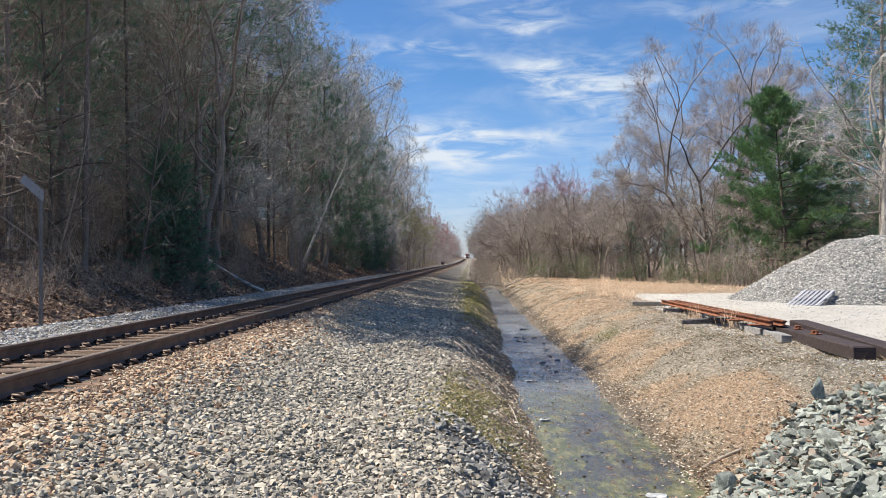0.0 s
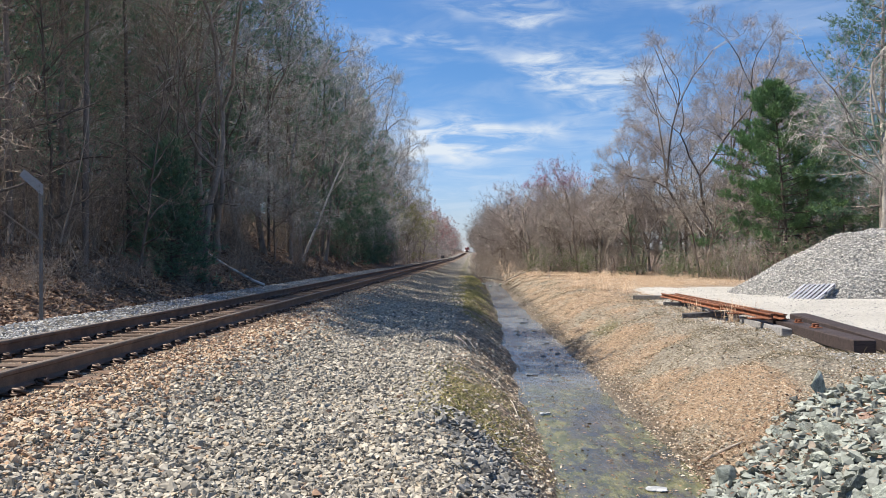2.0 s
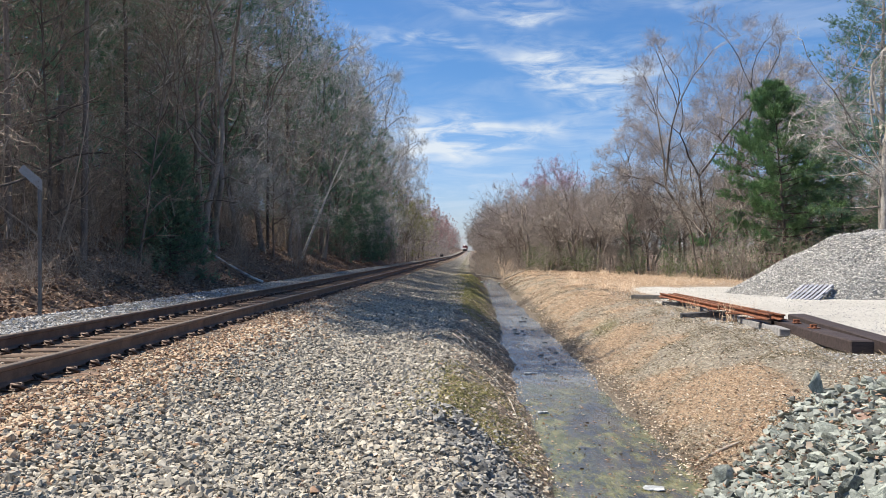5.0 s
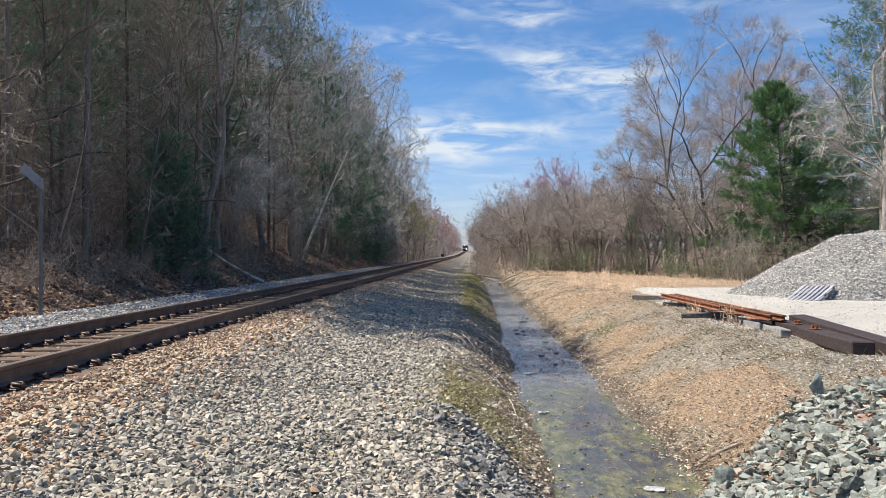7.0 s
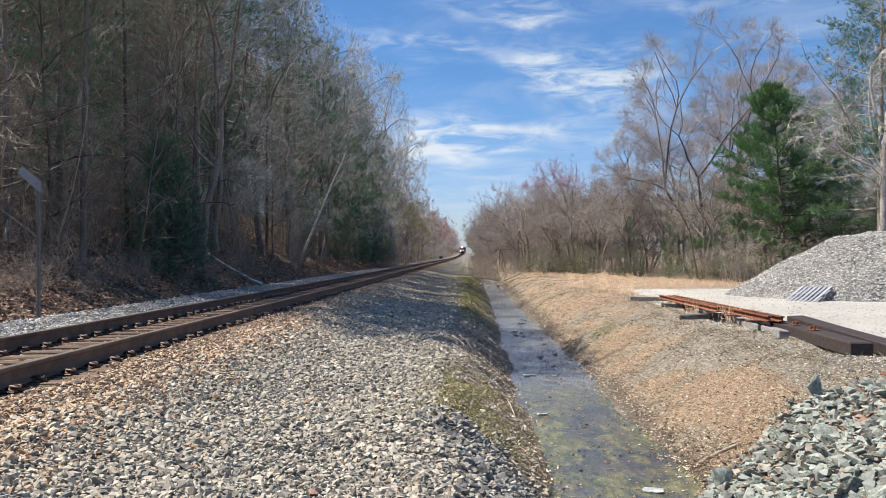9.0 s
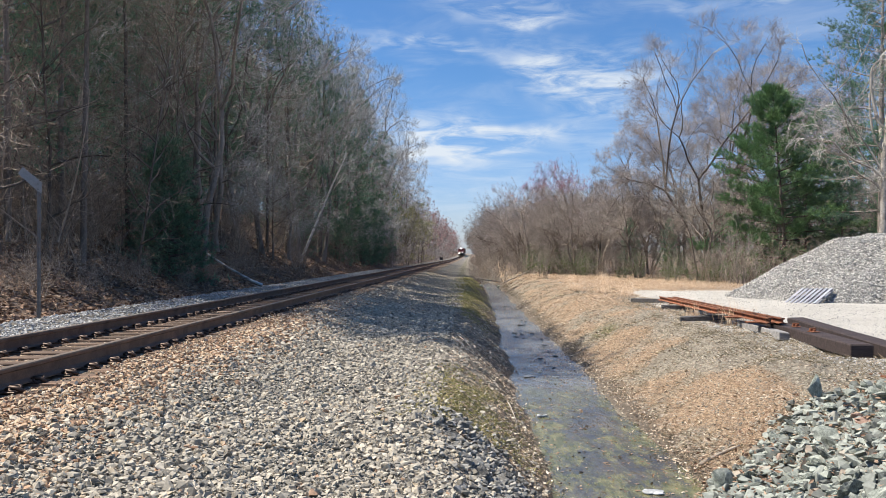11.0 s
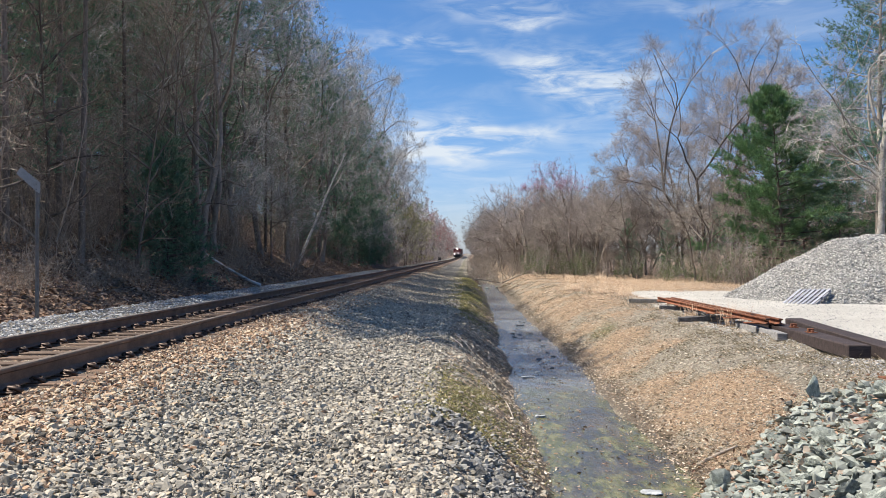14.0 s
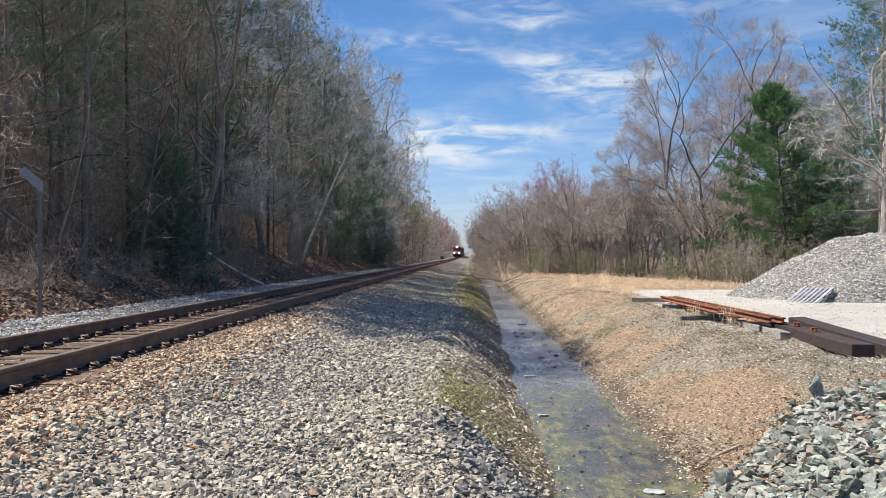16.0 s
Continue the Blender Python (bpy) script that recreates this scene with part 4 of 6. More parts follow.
class Nursery:
    """Plants a first tree of a kind with its parts, and copies of it after that."""

    def __init__(self, kind, group):
        self.kind, self.group, self.ob = kind, group, None

    def plant(self, x, y, size=1.0, turn=0.0, sink=0.05, tilt=(0, 0), stretch=1.0):
        m = Matrix.LocRotScale((x, y, float(land(x, y)) - sink), Euler((tilt[0], tilt[1], turn)), (size, size, size * stretch))
        if self.ob is None:
            k = self.kind
            self.ob = thing(k["name"], k["label"], k["name"].replace("_", " "), group=self.group)
            part("trunk" if k["name"] != "shrub" else "rootstock", k["wood"].mesh("trunk", k["bark"], True), None, self.ob)
            part("crown", k["crown"].mesh("crown", k["mats"]), None, self.ob)
            self.ob.matrix_basis = m
            return self.ob
        s = self.ob.scale.copy()
        self.ob.scale = (1, 1, 1)
        c = copy_thing(self.ob, m)
        self.ob.scale = s
        return c


def wood_mass(name, label, places):
    """Many far trees joined into one mesh. places: kind, x, y, size, turn."""
    mats, vs, fs, mi, count = [], [], [], [], 0
    for kind, x, y, size, turn in places:
        c, s = math.cos(turn) * size, math.sin(turn) * size
        for soup, slots in ((kind["wood"], [kind["bark"]]), (kind["crown"], kind["mats"])):
            v = np.concatenate(soup.v)
            p = np.stack([v[:, 0] * c - v[:, 1] * s + x, v[:, 0] * s + v[:, 1] * c + y, v[:, 2] * size + float(land(x, y)) - 0.05], 1)
            for q in slots:
                if q not in mats:
                    mats.append(q)
            where = np.array([mats.index(q) for q in slots])
            vs.append(p)
            fs.append(np.concatenate(soup.f) + count)
            mi.append(where[np.concatenate(soup.mi)])
            count += len(v)
    me = mesh_of(name, np.concatenate(vs), np.concatenate(fs), mats, np.concatenate(mi))
    return thing(name, label, "woods", me, kind="stuff")


LEFT, RIGHT = "trees on the wooded bank", "trees behind the field"
tall = [Nursery(forked("tall leafless grey tree on a wooded bank", 19, 5.0, 10 + i, M["bark"], M["twig_grey"], clear=0.24 + 0.03 * i, levels=5, twig=0.0068, thick=0.0095, crook=0.25, plume=4, subs=1, fine=0.036, sides=1, lift=0.02 + 0.015 * i), LEFT) for i in range(3)]
brown = [Nursery(broadleaf("leafless brown young tree on a wooded bank", 11, 0.26, 20 + i, M["bark_dark"], M["twig_brown"], limbs=20, boughs=6, sprays=5, first=0.10, twig=0.006, droop=0.03, thick=0.006), LEFT) for i in range(3)]
pale = [Nursery(forked("leafless pale-barked tree on a wooded bank", 15, 4.4, 30 + i, M["bark_pale"], M["twig_grey"], clear=0.2, levels=4, twig=0.007, thick=0.0095, crook=0.30, plume=5, subs=1, lift=0.0), LEFT) for i in range(2)]
back = [Nursery(broadleaf("leafless grey tree deep in the wood", 19, 0.25, 35 + i, M["bark"], M["twig_grey"], limbs=15, boughs=4, sprays=5, first=0.2, twig=0.012, twiglets=1), LEFT) for i in range(2)]
red = [Nursery(forked("leafless maple with red buds", 10, 3.6, 40 + i, M["bark_dark"], M["twig_red"], M["bud_red"], boles=1 + i, clear=0.20, levels=4, twig=0.0058, thick=0.014, crook=0.19, lift=0.02, plume=6, subs=1, bud_size=0.032, fine=0.045, splay=0.2, tips_only=True, sides=2 - (i > 0)), RIGHT) for i in range(3)]
blossom_tree = Nursery(forked("tall maple with a top of magenta blossom", 11.5, 3.6, 46, M["bark_dark"], M["twig_red"], M["blossom"], boles=2, clear=0.22, levels=4, twig=0.0065, plume=8, subs=2, bud_size=0.05, buds=1, fine=0.05, tips_only=True, sides=2), RIGHT)
grey = [Nursery(forked("leafless greyish brown tree behind the field", 9.5, 3.6, 50 + i, M["bark_dark"], M["twig_red"] if i % 2 else M["twig_tan"], boles=1 + i % 3, clear=0.20, levels=4, twig=0.0058, thick=0.014, crook=0.19, lift=0.015, plume=6, subs=1, fine=0.045, splay=0.28, sides=2 - (i % 3 > 0)), RIGHT) for i in range(4)]
back_right = [Nursery(forked("leafless reddish brown tree deep in the wood", 10.5, 3.8, 55 + i, M["bark_dark"], (M["twig_red"], M["twig_tan"], M["twig_dim"])[i], M["bud_red"] if i == 0 else None, boles=1 + i % 2, clear=0.18, levels=4, twig=0.010, thick=0.013, crook=0.2, lift=0.02, plume=5, subs=1, fine=0.05, sides=1, tips_only=True), RIGHT) for i in range(3)]
big = [Nursery(forked("large spreading leafless tree with a forked trunk", 16.4, 5.4, 62 + i, M["bark_dark"], M["twig_red"], boles=3, clear=0.30, levels=5, twig=0.0050, thick=0.0125, splay=0.36, crook=0.15, plume=6, subs=2, fine=0.048, sides=1), RIGHT) for i in range(2)]
white_tree = Nursery(forked("pale-barked leafless tree with crooked branches beside the gravel pile", 13.5, 2.9, 74, M["bark_pale"], M["twig_pale"], clear=0.46, levels=4, twig=0.006, thick=0.0135, crook=0.30, plume=3, subs=1, lift=0.0), RIGHT)
green_pine = Nursery(pine("bright green young white pine behind the field", 9.9, 3.9, 80, M["bark_dark"], M["needle"], 25, 0.05, 84, 0.62, 8, 0.25, 0.20, 0.024), RIGHT)
dark_pines = [Nursery(pine("tall dark green pine on a wooded bank", 18, 3.8, 81 + i, M["bark_dark"], M["needle_dark"], 20, 0.12, 18, 0.6, 7, 0.40, 0.42, 0.022), LEFT) for i in range(2)]
bank_pines = [Nursery(pine("green pine among bare trees on a wooded bank", 12.5, 3.0, 281 + i, M["bark_dark"], M["needle_dark"], 20, 0.15, 22, 0.6, 7, 0.28, 0.36, 0.020), LEFT) for i in range(2)]
near_pines = [Nursery(pine("tall pine with a high crown on a wooded bank", 18.5, 3.8, 181 + i, M["bark_dark"], M["needle_dark"], 17, 0.56, 26, 0.45, 7, 0.30, 0.40, 0.022, girth=0.006), LEFT) for i in range(2)]
lacy_pine = Nursery(pine("tall open-crowned white pine beside the gravel pile", 16, 3.6, 84, M["bark"], M["needle_dark"], 22, 0.22, 60, 0.45, 7, 0.22, 0.26, 0.015), RIGHT)
mid_pines = [Nursery(pine("dark green pine at the wood's edge", 11, 2.9, 85 + i, M["bark_dark"], M["needle_dark"], 22, 0.08, 14, 0.7, 7, 0.32, 0.30, 0.024), RIGHT) for i in range(2)]
low_pine = Nursery(pine("small dark hemlock at the foot of a bank", 5.0, 1.9, 88, M["bark_dark"], M["needle_dark"], 22, 0.02, 16, 0.75, 7, 0.26, 0.2, 0.022), LEFT)
bare_shrubs = [Nursery(shrub("leafless brown thicket shrub", 3.6, 3.4, 90 + i, M["twig_brown"], stems=13, sprays=11, twig=0.007), "thicket shrubs") for i in range(3)]
pale_shrubs = [Nursery(shrub("leafless grey thicket shrub", 4.2, 3.6, 95 + i, M["twig_tan"], stems=12, sprays=11, twig=0.007), "thicket shrubs") for i in range(2)]
saplings = [Nursery(broadleaf("thin bare sapling at the field's edge", 4.5, 0.30, 100 + i, M["bark"], M["twig_tan"], limbs=12, boughs=3, sprays=4, first=0.15, twig=0.004, twiglets=1, thick=0.0045), RIGHT) for i in range(2)]
green_shrubs = [Nursery(shrub("shrub with fresh green leaves at the wood's edge", 3.0, 3.0, 98 + i, M["twig_tan"], M["leaf_green"], stems=11, sprays=13, leaf=0.07, buds=1), "thicket shrubs") for i in range(2)]
far_grey = [broadleaf("", 15, 0.32, 110 + i, M["bark"], M["twig_far"], limbs=10, boughs=3, sprays=4, first=0.10, twig=0.045, twiglets=1) for i in range(2)]
far_red = [broadleaf("", 12, 0.38, 115 + i, M["bark"], M["twig_far"], M["bud_red"], limbs=10, boughs=3, sprays=4, first=0.10, twig=0.04, buds=2, twiglets=1, up=30) for i in range(2)]
far_yellow = broadleaf("", 10, 0.40, 118, M["bark_dark"], M["twig_far"], M["bud_green"], limbs=11, boughs=3, sprays=4, first=0.08, twig=0.04, buds=3, twiglets=1)
far_bush = shrub("", 4.5, 5.0, 121, M["twig_far"], stems=9, sprays=7, twig=0.022)
far_bush_brown = shrub("", 4.0, 5.0, 122, M["twig_brown"], stems=9, sprays=7, twig=0.022)
far_pine = pine("", 15, 3.4, 119, M["bark_dark"], M["needle_dark"], 14, 0.06, 6, 0.7, 5, 1.2, 0.4, 0.06)


def plant_left():
    r = random.Random(5)

    def turn():
        return r.uniform(0, 6.28)

    # edge of the wood along the track, from near to far
    y = 21.5
    while y < 150:
        x = -10.9 - r.uniform(0, 2.2)
        kind = r.choice(brown) if y < 34 else r.choice(tall + tall + pale + brown)
        kind.plant(x, y, r.uniform(0.9, 1.12), turn(), tilt=(r.uniform(-0.08, 0.08), r.uniform(0, 0.12)))
        if r.random() < 0.5:
            r.choice(tall + tall + brown).plant(x - r.uniform(1.5, 4.5), y + r.uniform(-1, 1), r.uniform(0.9, 1.12), turn())
        y += 2.9 + y * 0.018
    for x, y, s in ((-11.6, 24.8, 1.0), (-12.9, 23.0, 1.0), (-13.4, 27, 1.05), (-13.2, 32, 1.0), (-12.6, 38, 1.0), (-13.5, 44, 1.05), (-12.6, 52, 0.95), (-11.8, 18.6, 1.0), (-12.0, 20.6, 1.05)):
        r.choice(near_pines).plant(x, y, s, turn())
    for x, y, s in ((-12.6, 58, 1.0), (-11.8, 66, 0.95), (-11.2, 79, 1.0), (-11.6, 73, 0.9), (-12.5, 92, 1.0), (-13, 108, 1.05), (-13, 125, 1.0)):
        r.choice(dark_pines).plant(x, y, s, turn())
    for x, y, s in ((-12.2, 50, 1.05), (-11.6, 57, 1.0), (-11.3, 64, 1.0), (-11.8, 71, 0.95)):
        r.choice(tall).plant(x, y, s, turn())
    for x, y, s in ((-11.2, 84, 1.0), (-11.6, 93, 1.0), (-11.0, 101, 0.95)):
        r.choice(pale).plant(x, y, s, turn())
    # the depth of the wood
    for i in range(26):
        y = 23 + 125 * (i + r.random()) / 26
        r.choice(dark_pines).plant(-17.5 - r.uniform(0, 10) - y * 0.02, y, r.uniform(0.8, 1.15) * (0.78 if y < 48 else 1.0), turn())
    for x, y, s in ((-15.2, 28.5, 1.0), (-16.0, 33, 1.05), (-15.4, 37, 0.95), (-16.4, 43, 1.1), (-15.0, 48, 1.05), (-14.6, 24.8, 0.9)):
        r.choice(bank_pines).plant(x, y, s, turn())
    for x, y in ((-19.5, 40), (-21, 44), (-24, 50), (-20.5, 47), (-23, 42), (-18.5, 36)):
        r.choice(dark_pines).plant(x, y, 0.8, turn())
    for i in range(44):
        y = 22 + 125 * (i + r.random()) / 44
        r.choice(back).plant(-15 - r.uniform(0, 14), y, r.uniform(0.85, 1.15) * (0.75 if y < 48 else 1.0), turn())
    for i in range(6):
        r.choice(dark_pines).plant(-24 - r.uniform(0, 10), 26 + 60 * r.random(), r.uniform(0.8, 1.2), turn())
    # thicket on the bank, tall and brown close by; the foot of the bank stays open
    for i in range(80):
        y = 20 + 80 * ((i + r.random()) / 80) ** 1.5
        x = -11.4 - r.uniform(0, 5.0) if y < 45 else -10.2 - r.uniform(0, 5.0)
        if y < 30 and abs(x / y + 0.365) < 0.05:
            continue
        r.choice(bare_shrubs if y < 48 else bare_shrubs + pale_shrubs).plant(x, y, r.uniform(0.5, 1.1), turn())
    for i in range(34):
        y = 17.5 + 26 * ((i + r.random()) / 34) ** 1.2
        r.choice(bare_shrubs).plant(-9.7 - r.uniform(0, 1.6), y, r.uniform(0.22, 0.45), turn())
    for i in range(24):
        y = 21 + 24 * (i + r.random()) / 24
        x = -12.3 - r.uniform(0, 4)
        if abs(x / y + 0.365) > 0.06:
            r.choice(bare_shrubs).plant(x, y, r.uniform(1.2, 1.7), turn())
    for i in range(12):
        y = 21.5 + 20 * (i + r.random()) / 12
        r.choice(brown).plant(-12.2 - r.uniform(0, 3.5), y, r.uniform(0.7, 1.1), turn(), tilt=(r.uniform(-0.1, 0.1), r.uniform(-0.05, 0.12)))
    for x, y, s in ((-10.9, 30, 0.95), (-11.6, 31.0, 0.85), (-10.6, 29.3, 0.6), (-12.5, 70, 0.7), (-11.0, 88, 1.3), (-12.0, 92, 1.5), (-11.2, 96, 1.4), (-12.4, 62, 0.6), (-10.8, 104, 1.2), (-11.5, 84, 1.2), (-10.6, 78, 1.0), (-10.8, 72, 0.8)):
        low_pine.plant(x, y, s, turn())


plant_left()


def plant_right():
    r = random.Random(9)

    def turn():
        return r.uniform(0, 6.28)

    # edge of the wood behind the field: from the ditch to the gravel pile
    edge = ((2.6, 74), (5.0, 66), (7.0, 60), (9.5, 52), (11.8, 46.5), (13.6, 42), (16.5, 40), (21, 39), (26, 38))
    for (x0, y0), (x1, y1) in zip(edge, edge[1:]):
        gap = math.hypot(x1 - x0, y1 - y0)
        k = int(gap / 1.2)
        for i in range(k):
            f = (i + r.random()) / k
            x, y = x0 + (x1 - x0) * f + r.uniform(-0.3, 0.5), y0 + (y1 - y0) * f + r.uniform(0.3, 4.5)
            r.choice(bare_shrubs + pale_shrubs).plant(x, y, r.uniform(0.3, 0.68), turn())
        for i in range(max(1, int(gap / 3.2))):
            f = (i + r.random()) / max(1, int(gap / 3.2))
            x, y = x0 + (x1 - x0) * f, y0 + (y1 - y0) * f
            if 13.4 < x < 20:
                continue
            (r.choice(red[:2] + grey) if x < 10 else r.choice(grey)).plant(x + r.uniform(0, 1.5), y + 2.5 + r.uniform(-1, 1.5), r.uniform(0.82, 1.1), turn(), tilt=(r.uniform(-0.08, 0.08), r.uniform(-0.08, 0.08)))
        for i in range(max(1, int(gap / 2.0))):
            f = (i + r.random()) / max(1, int(gap / 2.0))
            x, y = x0 + (x1 - x0) * f, y0 + (y1 - y0) * f
            for deep in (8.0, 15.0):
                r.choice(back_right).plant(x + r.uniform(0, 2) + deep * 0.3, y + deep + r.uniform(-2, 2), r.uniform(0.8, 1.05), turn())
    for x, y, s in ((6.4, 60.5, 0.8), (5.6, 62.5, 0.75), (7.0, 59.8, 0.7), (4.9, 64.5, 0.8), (11.2, 46.6, 0.45), (11.9, 45.2, 0.5), (12.4, 44.9, 0.4), (14.4, 43.8, 0.75), (15.0, 44.2, 0.7), (9.4, 51.6, 0.5), (19.6, 40.0, 0.5), (8.0, 56.2, 0.65), (10.2, 50.2, 0.6), (12.9, 43.6, 0.55), (7.9, 57.5, 0.7), (11.4, 47.6, 0.7), (13.6, 42.6, 0.6)):
        r.choice(green_shrubs).plant(x, y, s, turn())
    for x, y, s in ((13.2, 41.0, 0.7), (13.9, 41.3, 0.85), (14.6, 41.0, 0.75), (15.3, 40.8, 0.8), (16.2, 40.6, 0.75), (17.2, 40.3, 0.7), (12.6, 43.0, 0.7), (14.1, 42.5, 1.0)):
        r.choice(bare_shrubs + pale_shrubs).plant(x, y, s, turn())
    big[0].plant(16.3, 56, 1.0, 0.4)
    big[1].plant(21.6, 60, 0.93, 2.4)
    red[1].plant(8.3, 64, 0.98, 1.0)
    red[2].plant(6.4, 66, 0.86, 4.0)
    blossom_tree.plant(8.0, 70, 0.90, 2.0)
    big[0].plant(13.4, 62, 0.68, 3.4)
    big[1].plant(18.6, 63, 0.98, 5.3)
    big[1].plant(27, 58, 1.0, 4.4)
    big[0].plant(24, 66, 0.95, 5.1)
    white_tree.plant(17.5, 36.5, 1.0, 0.0, tilt=(0, -0.05))
    white_tree.plant(18.1, 37.2, 0.9, 0.4)
    green_pine.plant(17.3, 46, 1.06, 0.3)
    lacy_pine.plant(20.0, 41.0, 1.1, 0.4)
    lacy_pine.plant(22.5, 44, 1.05, 2.4)
    for x, y, s in ((19.2, 48, 0.7), (20.4, 46, 0.6), (18.6, 50, 0.6), (22.2, 49, 0.8), (25, 46, 1.1), (23.5, 47, 0.8), (20.8, 42, 0.45), (17.9, 49, 0.5), (14.9, 50, 0.38), (13.0, 54, 0.34), (11.2, 58, 0.36)):
        r.choice(mid_pines).plant(x, y, s, turn())
    for x, y, s in ((13.0, 40.6, 0.85), (12.9, 42.0, 0.6), (11.0, 46.0, 0.8), (8.8, 52.0, 0.9), (7.3, 55.8, 0.7), (6.2, 57.0, 0.8), (5.4, 60.0, 0.8), (9.9, 49.0, 0.6), (4.3, 45.0, 0.5), (4.6, 54, 0.7), (3.4, 62, 0.9), (2.9, 66, 1.0)):
        r.choice(saplings).plant(x, y, s, turn())
    for x, y, s in ((1.3, 67, 0.5), (2.4, 66, 0.6), (3.2, 68, 0.7), (0.9, 71, 0.6), (2.0, 72, 0.8), (1.5, 75, 0.7), (3.6, 64, 0.5), (4.2, 62.5, 0.45), (0.7, 74, 0.6)):
        r.choice(pale_shrubs).plant(x, y, s, turn())
    # the wood goes on behind
    for i in range(40):
        r.choice(back_right).plant(6 + 60 * (i + r.random()) / 40, r.uniform(82, 104), r.uniform(0.85, 1.1), turn())
    for i in range(26):
        r.choice(back_right).plant(12 + 34 * (i + r.random()) / 26, r.uniform(66, 80), r.uniform(0.75, 1.0), turn())
    # beside the line, beyond the field
    y = 77.0
    while y < 250:
        for row in (0, 1, 2):
            x = 3.7 + r.uniform(0, 2.0) + row * 4.5
            (r.choice(red + grey) if row == 0 else r.choice(back_right)).plant(x, y, r.uniform(0.85, 1.1) * (1 + min(y - 77, 60) * 0.004), turn())
        r.choice(pale_shrubs + bare_shrubs).plant(1.7 + r.uniform(0, 0.8), y, r.uniform(0.5, 0.8), turn())
        y += 4.0 + 0.03 * (y - 77)


plant_right()


def plant_far():
    r = random.Random(15)
    places = []
    y = 95.0
    while y < 420:
        for x0 in (-8.8, -11.5):
            places.append((r.choice((far_bush, far_bush_brown)), float(bend(y)) + x0 - r.uniform(0, 2), y + r.uniform(-1.5, 1.5), r.uniform(0.6, 1.2), r.uniform(0, 6.28)))
        y += 3.0 + (y - 95) * 0.02
    for i in range(22):
        y = 106 + 76 * (i + r.random()) / 22
        places.append((far_yellow if r.random() < 0.75 else far_bush, -8.6 - r.uniform(0, 1.6), y, r.uniform(0.7, 0.95), r.uniform(0, 6.28)))
    y = 148.0
    while y < 780:
        for row in (0, 1, 2) if y < 330 else (0, 1):
            x = float(bend(y)) - 9.6 - r.uniform(0, 3) - row * 4.5
            if y < 190:
                x -= 2.5
                kind, size = r.choice(far_grey), r.uniform(1.0, 1.3)
            elif y < 240 and row == 0:
                kind, size = r.choice((far_yellow, far_yellow, far_grey[0])), r.uniform(0.8, 1.1)
            elif 240 < y < 560 and r.random() < 0.8:
                kind, size = r.choice(far_red), r.uniform(1.0, 1.3)
            else:
                kind, size = r.choice(far_grey), r.uniform(0.8, 1.05)
            places.append((kind, x, y + r.uniform(-2, 2), size, r.uniform(0, 6.28)))
        y += 4.6 + y * 0.012
    y = 252.0
    while y < 780:
        for row in (0, 1) if y < 300 else (0,):
            x = float(bend(y)) + 4.4 + r.uniform(0, 2.0) + row * 5
            places.append((r.choice(far_red + far_grey), x, y, r.uniform(0.85, 1.1), r.uniform(0, 6.28)))
        y += 5.0 + y * 0.016
    for i in range(60):
        y = 30 + 120 * (i + r.random()) / 60
        places.append((r.choice((far_pine, far_grey[0], far_grey[1], far_bush)), -22 - r.uniform(0, 20), y, r.uniform(0.8, 1.15), r.uniform(0, 6.28)))
    wood_mass("distant_woods", "leafless and budding woods along the far line", places)


plant_far()

# ---- the gravel yard ----
def pile_height(x, y):
    """A flat-topped heap of crushed stone."""
    d = np.hypot((np.asarray(x) - 14.0) / 1.12, np.asarray(y) - 28.2) + (bumps(np.asarray(x) * 0.8, np.asarray(y) * 0.8, 31) - 0.5) * 0.5
    k = np.clip((4.7 - d) / 3.5, 0, 1.15)
    return 2.2 * (k - 0.18 * smooth(k, 0.75, 1.15) ** 2 - 0.03 * (1 - smooth(k, 0, 0.2)))


def gravel_pile():
    g = np.linspace(-5.8, 5.8, 60)
    gx, gy = np.meshgrid(14.0 + g * 1.1, 28.2 + g)
    h = pile_height(gx, gy) + (bumps(gx * 3, gy * 3, 32) - 0.5) * 0.07
    gz = land(gx, gy) + h - 0.06
    i, j = np.meshgrid(np.arange(59), np.arange(59), indexing="ij")
    a = (i * 60 + j).ravel()
    me = mesh_of("core", np.stack([gx, gy, gz], -1).reshape(-1, 3), np.stack([a, a + 1, a + 61, a + 60], 1), M["heap"], smooth=True)
    ob = thing("gravel_pile", "tall heap of pale grey crushed stone on the yard", "gravel pile")
    part("core", me, None, ob)
    k = 15000
    x, y = 14.0 + rng.uniform(-5.4, 5.4, k), 28.2 + rng.uniform(-4.9, 2.5, k)
    ok = pile_height(x, y) > 0.01
    x, y = x[ok], y[ok]
    at = np.stack([x, y, land(x, y) + pile_height(x, y) - 0.04], 1)
    tagged(part("stone_layer", scatter_stones("stone_layer", at, rng.uniform(0.05, 0.12, len(x)), M["ballast_pale"], PEBBLES), None, ob), kind="stuff")


